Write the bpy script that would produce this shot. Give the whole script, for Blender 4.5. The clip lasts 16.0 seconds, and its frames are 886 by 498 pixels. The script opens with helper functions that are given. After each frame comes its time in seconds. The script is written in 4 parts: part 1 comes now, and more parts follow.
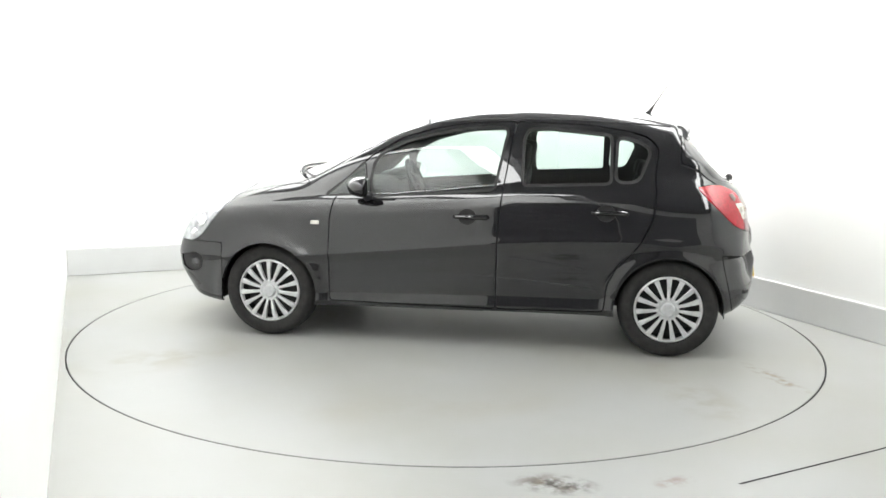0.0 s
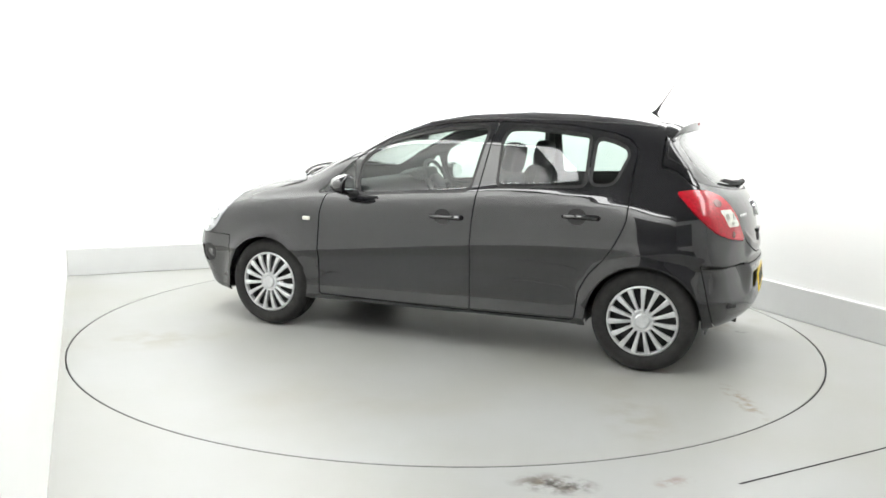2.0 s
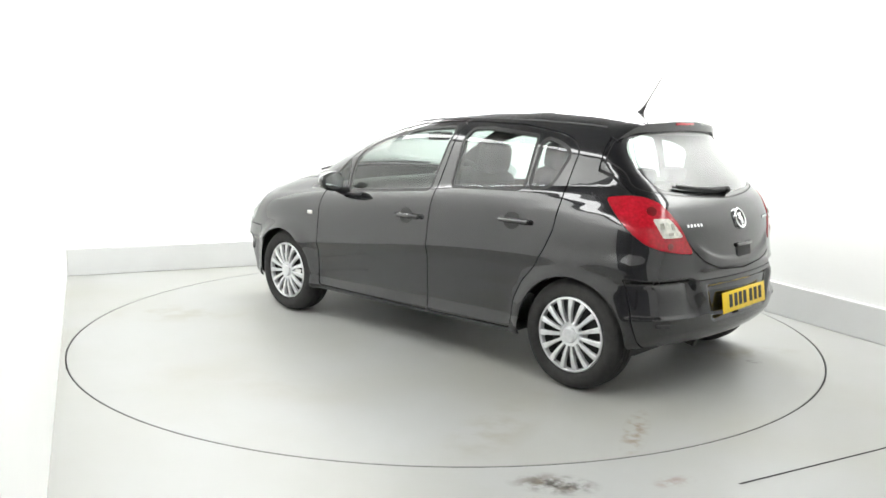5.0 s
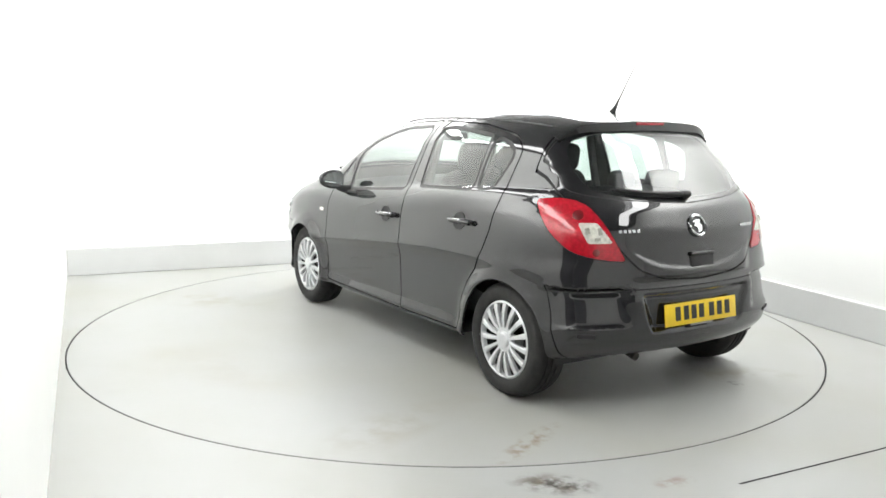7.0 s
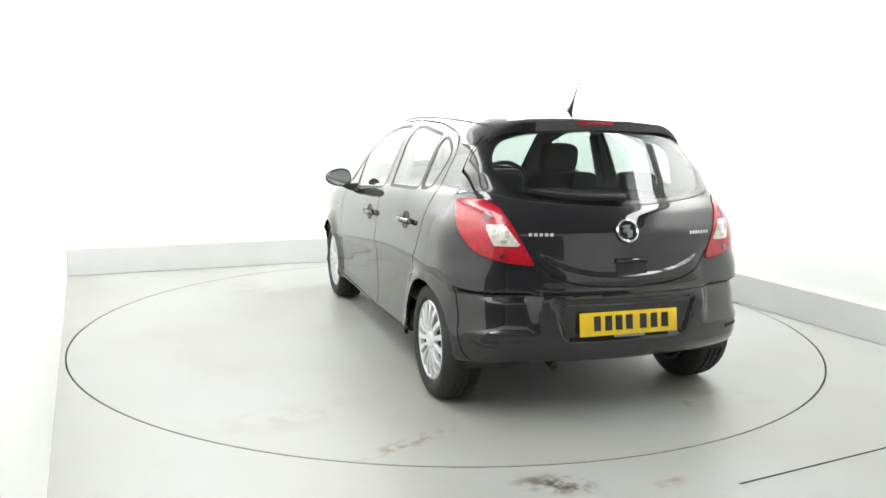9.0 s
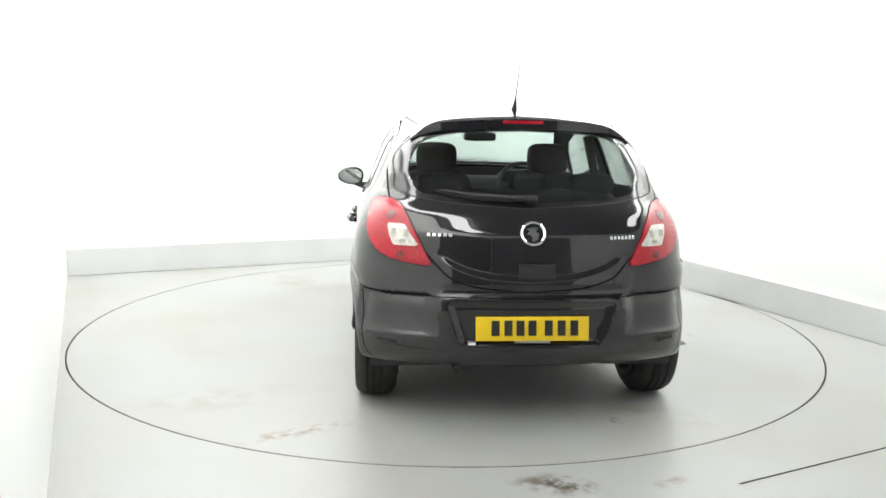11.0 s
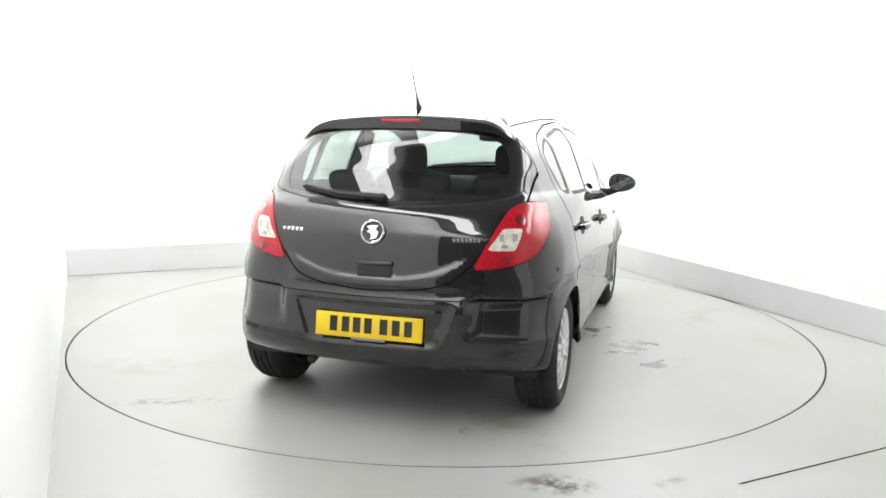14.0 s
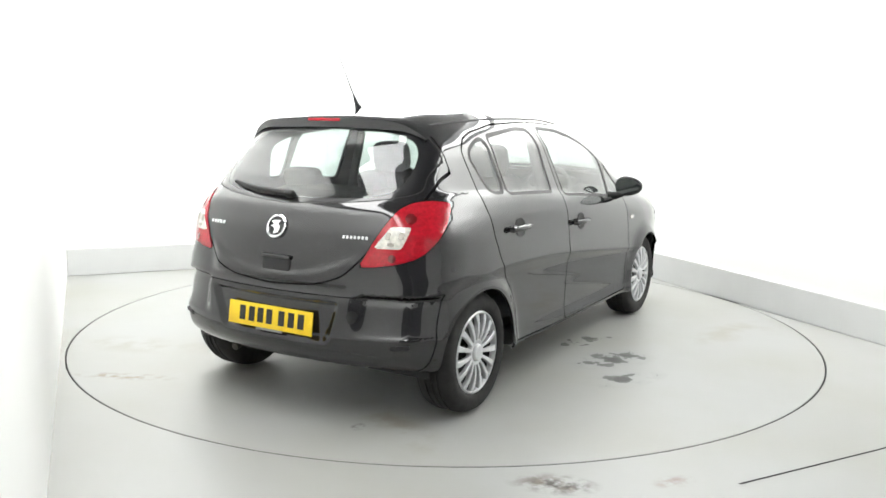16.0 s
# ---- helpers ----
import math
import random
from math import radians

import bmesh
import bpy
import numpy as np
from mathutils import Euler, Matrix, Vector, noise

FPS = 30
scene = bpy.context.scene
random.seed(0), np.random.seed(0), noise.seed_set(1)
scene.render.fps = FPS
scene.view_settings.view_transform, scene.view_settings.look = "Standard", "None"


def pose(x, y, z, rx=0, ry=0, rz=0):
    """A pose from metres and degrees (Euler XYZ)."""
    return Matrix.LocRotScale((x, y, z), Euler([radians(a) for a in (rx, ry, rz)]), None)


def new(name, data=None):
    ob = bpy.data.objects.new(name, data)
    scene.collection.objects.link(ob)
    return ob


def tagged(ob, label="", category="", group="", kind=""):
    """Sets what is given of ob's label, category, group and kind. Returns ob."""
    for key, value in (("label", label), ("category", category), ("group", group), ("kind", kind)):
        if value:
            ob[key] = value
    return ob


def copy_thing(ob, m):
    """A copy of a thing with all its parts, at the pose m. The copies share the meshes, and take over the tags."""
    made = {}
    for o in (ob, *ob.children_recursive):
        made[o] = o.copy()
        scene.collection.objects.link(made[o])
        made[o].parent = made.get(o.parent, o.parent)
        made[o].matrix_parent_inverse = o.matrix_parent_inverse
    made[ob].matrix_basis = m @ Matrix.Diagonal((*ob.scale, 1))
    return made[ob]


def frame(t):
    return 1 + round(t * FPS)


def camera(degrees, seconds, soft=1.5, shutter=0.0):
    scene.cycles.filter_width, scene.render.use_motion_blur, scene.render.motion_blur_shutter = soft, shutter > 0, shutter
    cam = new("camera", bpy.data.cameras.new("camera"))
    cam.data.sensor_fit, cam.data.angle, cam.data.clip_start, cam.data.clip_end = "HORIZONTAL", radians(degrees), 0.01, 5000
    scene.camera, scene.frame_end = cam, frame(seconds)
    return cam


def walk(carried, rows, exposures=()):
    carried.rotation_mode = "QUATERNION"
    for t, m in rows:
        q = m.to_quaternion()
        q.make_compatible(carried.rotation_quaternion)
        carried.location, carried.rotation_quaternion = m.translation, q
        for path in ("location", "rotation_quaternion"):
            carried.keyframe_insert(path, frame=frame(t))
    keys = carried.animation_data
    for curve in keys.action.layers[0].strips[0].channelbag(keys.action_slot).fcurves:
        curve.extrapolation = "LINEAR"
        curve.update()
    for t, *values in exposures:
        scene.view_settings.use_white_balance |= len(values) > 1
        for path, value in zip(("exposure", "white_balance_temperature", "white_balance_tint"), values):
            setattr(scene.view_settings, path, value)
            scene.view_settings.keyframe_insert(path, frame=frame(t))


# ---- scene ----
# ---- the camera and its walk ----
EYE = Vector((0.0, -5.683, 1.428))
cam = camera(56.0, 16.0, soft=1.6)
CAM_POSE = Matrix.Translation(EYE) @ pose(0, 0, 0, 80.964, 0, 0.263) @ pose(0, 0, 0, 0, 0, 0.857)
walk(cam, [(0.0, CAM_POSE), (16.0, CAM_POSE)])

# ---- world, lamps, exposure ----
ROOM_TURN = 23.5          # degrees by which the booth is turned against the camera's line
ROOM = pose(0, 0, 0, 0, 0, ROOM_TURN)
LEFT, RIGHT, BACK, FRONT, TOP = -2.46, 2.47, 2.68, -6.6, 3.4
scene.view_settings.exposure = -0.26

world = bpy.data.worlds.new("world")
world.use_nodes = True
world.node_tree.nodes["Background"].inputs[0].default_value = (0.9, 0.95, 1.0, 1)
world.node_tree.nodes["Background"].inputs[1].default_value = 0.15
scene.world = world


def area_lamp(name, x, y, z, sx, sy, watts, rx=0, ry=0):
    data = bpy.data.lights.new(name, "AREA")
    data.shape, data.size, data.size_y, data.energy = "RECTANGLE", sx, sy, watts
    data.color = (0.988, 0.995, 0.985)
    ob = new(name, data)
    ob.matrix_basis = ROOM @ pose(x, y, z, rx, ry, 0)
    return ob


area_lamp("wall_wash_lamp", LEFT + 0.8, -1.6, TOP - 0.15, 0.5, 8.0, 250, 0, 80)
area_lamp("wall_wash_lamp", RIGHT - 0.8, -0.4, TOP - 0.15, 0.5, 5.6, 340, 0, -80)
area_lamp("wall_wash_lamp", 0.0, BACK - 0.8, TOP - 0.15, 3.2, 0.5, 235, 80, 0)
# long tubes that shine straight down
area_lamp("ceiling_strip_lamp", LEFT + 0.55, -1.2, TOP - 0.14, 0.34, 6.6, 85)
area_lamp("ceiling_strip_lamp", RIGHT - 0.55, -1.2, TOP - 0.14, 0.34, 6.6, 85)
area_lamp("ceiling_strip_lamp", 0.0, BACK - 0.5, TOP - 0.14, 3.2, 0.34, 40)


# ---- materials ----
def mat(name, base=(0.5, 0.5, 0.5), rough=0.5, metal=0.0, coat=0.0, noise_scale=0.0, amount=0.0, bump=0.0, bump_scale=200.0, spec=0.5, rough_var=0.0, coat_ior=1.5):
    m = bpy.data.materials.new(name)
    m.use_nodes = True
    nt = m.node_tree
    b = nt.nodes["Principled BSDF"]
    b.inputs["Base Color"].default_value = (*base, 1)
    b.inputs["Roughness"].default_value = rough
    b.inputs["Metallic"].default_value = metal
    b.inputs["Specular IOR Level"].default_value = spec
    b.inputs["Coat Weight"].default_value = coat
    b.inputs["Coat Roughness"].default_value = 0.02
    b.inputs["Coat IOR"].default_value = coat_ior
    tc = nt.nodes.new("ShaderNodeTexCoord")
    if noise_scale:
        n = nt.nodes.new("ShaderNodeTexNoise")
        n.inputs["Scale"].default_value = noise_scale
        n.inputs["Detail"].default_value = 6
        nt.links.new(tc.outputs["Object"], n.inputs["Vector"])
        r = nt.nodes.new("ShaderNodeMapRange")
        r.inputs["From Min"].default_value, r.inputs["From Max"].default_value = 0.3, 0.7
        r.inputs["To Min"].default_value, r.inputs["To Max"].default_value = 1 - amount, 1 + amount
        nt.links.new(n.outputs["Fac"], r.inputs["Value"])
        x = nt.nodes.new("ShaderNodeVectorMath")
        x.operation = "SCALE"
        x.inputs[0].default_value = base
        nt.links.new(r.outputs["Result"], x.inputs["Scale"])
        nt.links.new(x.outputs["Vector"], b.inputs["Base Color"])
        if rough_var:
            q = nt.nodes.new("ShaderNodeMapRange")
            q.inputs["From Min"].default_value, q.inputs["From Max"].default_value = 0.3, 0.7
            q.inputs["To Min"].default_value, q.inputs["To Max"].default_value = rough - rough_var, rough + rough_var
            nt.links.new(n.outputs["Fac"], q.inputs["Value"])
            nt.links.new(q.outputs["Result"], b.inputs["Roughness"])
    if bump:
        n2 = nt.nodes.new("ShaderNodeTexNoise")
        n2.inputs["Scale"].default_value = bump_scale
        n2.inputs["Detail"].default_value = 4
        nt.links.new(tc.outputs["Object"], n2.inputs["Vector"])
        bp = nt.nodes.new("ShaderNodeBump")
        bp.inputs["Strength"].default_value = bump
        bp.inputs["Distance"].default_value = 0.002
        nt.links.new(n2.outputs["Fac"], bp.inputs["Height"])
        nt.links.new(bp.outputs["Normal"], b.inputs["Normal"])
    return m


def glass(name, tint, gloss=1.0):
    m = bpy.data.materials.new(name)
    m.use_nodes = True
    nt = m.node_tree
    out = nt.nodes["Material Output"]
    nt.nodes.remove(nt.nodes["Principled BSDF"])
    tr = nt.nodes.new("ShaderNodeBsdfTransparent")
    tr.inputs["Color"].default_value = (*tint, 1)
    gl = nt.nodes.new("ShaderNodeBsdfGlossy")
    gl.inputs["Roughness"].default_value = 0.02
    lw = nt.nodes.new("ShaderNodeLayerWeight")
    lw.inputs["Blend"].default_value = 0.5
    pw = nt.nodes.new("ShaderNodeMath")
    pw.operation = "POWER"
    pw.inputs[1].default_value = 4.0
    nt.links.new(lw.outputs["Facing"], pw.inputs[0])
    mul = nt.nodes.new("ShaderNodeMath")
    mul.operation = "MULTIPLY_ADD"
    mul.use_clamp = True
    mul.inputs[1].default_value, mul.inputs[2].default_value = 0.9 * gloss, 0.04 * gloss
    mx = nt.nodes.new("ShaderNodeMixShader")
    nt.links.new(pw.outputs["Value"], mul.inputs[0])
    nt.links.new(mul.outputs["Value"], mx.inputs["Fac"])
    nt.links.new(tr.outputs[0], mx.inputs[1])
    nt.links.new(gl.outputs[0], mx.inputs[2])
    nt.links.new(mx.outputs[0], out.inputs["Surface"])
    return m


def stained_floor(name, base, spots, rough, puddles=()):
    """Painted concrete with a faint mottling, tyre-worn beige patches, and named spots: (x, y, rx, ry, turn, colour, edge, strength)."""
    m = mat(name, base, rough, noise_scale=0, spec=0.38)
    nt = m.node_tree
    b = nt.nodes["Principled BSDF"]
    tc = nt.nodes.new("ShaderNodeTexCoord")

    def noise_node(scale, detail, lo, hi, vec=None):
        n = nt.nodes.new("ShaderNodeTexNoise")
        n.inputs["Scale"].default_value, n.inputs["Detail"].default_value = scale, detail
        nt.links.new(vec or tc.outputs["Object"], n.inputs["Vector"])
        r = nt.nodes.new("ShaderNodeMapRange")
        r.inputs["From Min"].default_value, r.inputs["From Max"].default_value = lo, hi
        nt.links.new(n.outputs["Fac"], r.inputs["Value"])
        return r.outputs["Result"]

    def mix(fac, a, col):
        x = nt.nodes.new("ShaderNodeMix")
        x.data_type = "RGBA"
        if isinstance(fac, float):
            x.inputs["Factor"].default_value = fac
        else:
            nt.links.new(fac, x.inputs["Factor"])
        if isinstance(a, tuple):
            x.inputs["A"].default_value = (*a, 1)
        else:
            nt.links.new(a, x.inputs["A"])
        x.inputs["B"].default_value = (*col, 1)
        return x.outputs["Result"]

    def math_node(op, a, v):
        x = nt.nodes.new("ShaderNodeMath")
        x.operation, x.use_clamp = op, True
        for k, s in enumerate((a, v)):
            if isinstance(s, (int, float)):
                x.inputs[k].default_value = s
            else:
                nt.links.new(s, x.inputs[k])
        return x.outputs["Value"]

    col = mix(math_node("MULTIPLY", noise_node(0.9, 3, 0.38, 0.70), 0.6), base, (base[0] * 0.86, base[1] * 0.83, base[2] * 0.72))
    col = mix(math_node("MULTIPLY", noise_node(5, 3, 0.2, 0.9), 0.10), col, tuple(c * 0.8 for c in base))
    wet = 0.0
    for x, y, rx, ry, turn, c, edge, strength in (*spots, *puddles):
        mp = nt.nodes.new("ShaderNodeMapping")
        mp.vector_type = "TEXTURE"
        mp.inputs["Location"].default_value = (x, y, 0)
        mp.inputs["Rotation"].default_value = (0, 0, radians(turn))
        mp.inputs["Scale"].default_value = (rx, ry, 1)
        nt.links.new(tc.outputs["Object"], mp.inputs["Vector"])
        ln = nt.nodes.new("ShaderNodeVectorMath")
        ln.operation = "LENGTH"
        nt.links.new(mp.outputs["Vector"], ln.inputs[0])
        fall = nt.nodes.new("ShaderNodeMapRange")
        fall.inputs["From Min"].default_value, fall.inputs["From Max"].default_value = 1.0, 0.25
        nt.links.new(ln.outputs["Value"], fall.inputs["Value"])
        brk = noise_node(edge, 5, 0.44, 0.60)
        fac = math_node("MULTIPLY", math_node("MULTIPLY", fall.outputs["Result"], brk), strength)
        col = mix(fac, col, c)
        if (x, y, rx, ry, turn, c, edge, strength) in puddles:
            wet = math_node("ADD", wet, fac)
    nt.links.new(col, b.inputs["Base Color"])
    rr = nt.nodes.new("ShaderNodeMapRange")
    rr.inputs["To Min"].default_value, rr.inputs["To Max"].default_value = rough, rough
    nt.links.new(noise_node(5, 5, 0.3, 0.7), rr.inputs["Value"])
    dry = math_node("SUBTRACT", 1.0, wet)
    nt.links.new(math_node("MULTIPLY", rr.outputs["Result"], dry), b.inputs["Roughness"])
    return m


WALL = mat("white_wall_paint", (0.86, 0.865, 0.85), 0.55, noise_scale=1.3, amount=0.015, bump=0.05, bump_scale=60)
PLINTH = mat("grey_wall_paint", (0.60, 0.605, 0.60), 0.5, noise_scale=2.2, amount=0.05, bump=0.05, bump_scale=60)
DARK_PANEL = mat("dark_panel_paint", (0.15, 0.15, 0.155), 0.6, noise_scale=1.5, amount=0.1)
CEILING = mat("dark_ceiling_paint", (0.17, 0.17, 0.172), 0.8, noise_scale=1.5, amount=0.1)
FLOOR_BASE = (0.365, 0.371, 0.362)
FLOOR = stained_floor("painted_floor", FLOOR_BASE, [
    (-0.625, -2.53, 0.20, 0.11, -30, (0.13, 0.105, 0.075), 14, 1.0),
    (-0.61, -2.55, 0.17, 0.10, -30, (0.05, 0.043, 0.034), 20, 1.0),
    (-0.17, -2.69, 0.12, 0.06, 0, (0.25, 0.19, 0.16), 14, 0.9)], 0.40)
WET = (0.13, 0.133, 0.127)
DISC = stained_floor("painted_turntable_floor", FLOOR_BASE, [
    (-0.2, 1.7, 0.75, 0.28, 20, (0.31, 0.29, 0.24), 1.5, 0.6),
    (-1.5, 0.6, 0.5, 0.3, 70, (0.31, 0.29, 0.24), 1.5, 0.6),
    (-1.92, -0.67, 0.055, 0.04, 20, (0.07, 0.06, 0.05), 30, 1.0),
    (-1.80, -0.80, 0.45, 0.16, 60, (0.26, 0.235, 0.18), 6, 0.7),
    (-2.02, 0.85, 0.34, 0.07, 115, (0.22, 0.17, 0.11), 16, 0.9),
    (-1.55, 1.30, 0.50, 0.20, 110, (0.28, 0.255, 0.20), 5, 0.6),
    (0.9, -1.75, 0.55, 0.20, -20, (0.29, 0.265, 0.21), 5, 0.6),
    (1.5, 1.2, 0.60, 0.30, 40, (0.29, 0.265, 0.21), 4, 0.6)], 0.40, [
    (0.10, -1.00, 0.14, 0.30, 60, WET, 9, 0.85),
    (-0.20, -1.28, 0.20, 0.34, 60, WET, 8, 0.85),
    (-0.52, -1.48, 0.14, 0.30, 60, WET, 10, 0.85)])
GAP = mat("dark_gap", (0.02, 0.02, 0.02), 0.9)
PAINT = mat("black_car_paint", (0.010, 0.010, 0.0115), 0.35, coat=1.0, noise_scale=900, amount=0.5, spec=0.03, coat_ior=1.70)
TRIM = mat("black_plastic", (0.014, 0.014, 0.015), 0.6, noise_scale=40, amount=0.15, bump=0.2, bump_scale=900)
SEAL = mat("black_rubber_seal", (0.012, 0.012, 0.012), 0.55, noise_scale=60, amount=0.2)
GLASS = glass("clear_car_glass", (0.70, 0.77, 0.745), 1.6)
REAR_GLASS = glass("rear_car_glass", (0.68, 0.75, 0.73), 1.7)
LINING = mat("interior_lining", (0.035, 0.035, 0.035), 0.85, noise_scale=30, amount=0.1, bump=0.3, bump_scale=500)
HEADLINING = mat("pale_headlining", (0.25, 0.25, 0.24), 0.9, noise_scale=30, amount=0.05)
FABRIC = mat("dark_seat_fabric", (0.018, 0.018, 0.019), 0.9, noise_scale=25, amount=0.08)
RUBBER = mat("tyre_rubber", (0.019, 0.0185, 0.018), 0.85, noise_scale=25, amount=0.3, bump=0.3, bump_scale=300)
SILVER = mat("silver_wheel_paint", (0.60, 0.61, 0.62), 0.33, metal=0.35, noise_scale=40, amount=0.08)
DARK_RIM = mat("dark_steel_rim", (0.02, 0.02, 0.02), 0.5, noise_scale=20, amount=0.3)
CHROME = mat("chrome", (0.75, 0.76, 0.77), 0.12, metal=1.0, noise_scale=30, amount=0.03)
RED_LENS = mat("red_lamp_lens", (0.40, 0.005, 0.016), 0.14, coat=0.4, noise_scale=60, amount=0.25)
DEEP_RED = mat("deep_red_bulb_ring", (0.16, 0.002, 0.006), 0.2, coat=1.0, noise_scale=60, amount=0.2)
CLEAR_LENS = mat("clear_lamp_lens", (0.62, 0.60, 0.55), 0.12, coat=1.0, noise_scale=50, amount=0.25)
HEAD_LENS = mat("headlamp_lens", (0.40, 0.41, 0.42), 0.15, coat=1.0, noise_scale=22, amount=0.45)
FROST = mat("black_glass_border", (0.006, 0.006, 0.007), 0.3, coat=1.0, noise_scale=30, amount=0.2, spec=0.2)
FOG_LENS = mat("smoked_lens", (0.10, 0.10, 0.105), 0.15, coat=1.0, noise_scale=60, amount=0.3)
FACET = mat("grey_reflector_facet", (0.52, 0.49, 0.44), 0.25, metal=0.4, noise_scale=40, amount=0.3)
YELLOW = mat("yellow_plate", (0.80, 0.55, 0.014), 0.35, noise_scale=20, amount=0.05)
INK = mat("black_ink", (0.015, 0.015, 0.015), 0.5)
MIRROR = mat("mirror_glass", (0.75, 0.78, 0.78), 0.02, metal=1.0)
EXHAUST = mat("dull_steel", (0.06, 0.056, 0.05), 0.45, metal=0.9, noise_scale=30, amount=0.3)


# ---- mesh helpers ----
def mesh_object(name, verts, faces, material, parent=None, label="", normals=None, smooth=True):
    me = bpy.data.meshes.new(name)
    me.from_pydata([tuple(v) for v in verts], [], [tuple(f) for f in faces])
    me.materials.append(material)
    if smooth:
        me.polygons.foreach_set("use_smooth", [True] * len(me.polygons))
    me.update()
    if normals is not None:
        me.normals_split_custom_set_from_vertices([tuple(n) for n in normals])
    ob = new(name, me)
    if parent:
        ob.parent = parent
    if label:
        ob["label"] = label
    return ob


def part(name, bm, material, parent=None, label="", angle=28):
    """Links a bmesh as one mesh object."""
    bmesh.ops.recalc_face_normals(bm, faces=bm.faces)
    me = bpy.data.meshes.new(name)
    bm.to_mesh(me)
    bm.free()
    me.materials.append(material)
    me.polygons.foreach_set("use_smooth", [True] * len(me.polygons))
    me.set_sharp_from_angle(angle=radians(angle))
    ob = new(name, me)
    if parent:
        ob.parent = parent
    if label:
        ob["label"] = label
    return ob


def box(bm, sx, sy, sz, m, bevel=0.0, seg=2):
    """A box of that size with rounded edges at the pose m."""
    got = bmesh.ops.create_cube(bm, size=1, matrix=m @ Matrix.Diagonal((sx, sy, sz, 1)))
    if bevel:
        edges = list({e for v in got["verts"] for e in v.link_edges})
        bmesh.ops.bevel(bm, geom=edges, offset=bevel, segments=seg, affect="EDGES", profile=0.5)


def lathe(bm, profile, m, n=48):
    """Turns a closed or open line of (radius, along) round the local y axis."""
    rings = []
    for k in range(n):
        a = 2 * math.pi * k / n
        rings.append([bm.verts.new(m @ Vector((r * math.cos(a), h, r * math.sin(a)))) for r, h in profile])
    for k in range(n):
        p, q = rings[k], rings[(k + 1) % n]
        for i in range(len(profile) - 1):
            bm.faces.new((p[i], p[i + 1], q[i + 1], q[i]))
    return bm


def tube(bm, points, radii, n=8):
    """A round rod along a line of points."""
    pts = [Vector(p) for p in points]
    rings = []
    for i, p in enumerate(pts):
        d = (pts[min(i + 1, len(pts) - 1)] - pts[max(i - 1, 0)]).normalized()
        a = d.orthogonal().normalized()
        b = d.cross(a)
        if rings and a.dot(prev) < 0:
            a, b = -a, -b
        prev = a
        r = radii if isinstance(radii, float) else radii[i]
        rings.append([bm.verts.new(p + r * (a * math.cos(2 * math.pi * k / n) + b * math.sin(2 * math.pi * k / n))) for k in range(n)])
    for p, q in zip(rings, rings[1:]):
        for k in range(n):
            bm.faces.new((p[k], p[(k + 1) % n], q[(k + 1) % n], q[k]))
    bm.faces.new(rings[0])
    bm.faces.new(rings[-1])
    return bm


def structure(name, bm, material, label, category, parent=None):
    ob = part(name, bm, material, parent, angle=20)
    ob.matrix_basis = ROOM
    return tagged(ob, label, category, kind="structure")


# ---- the booth ----
R_DISC, GAP_W = 2.424, 0.010


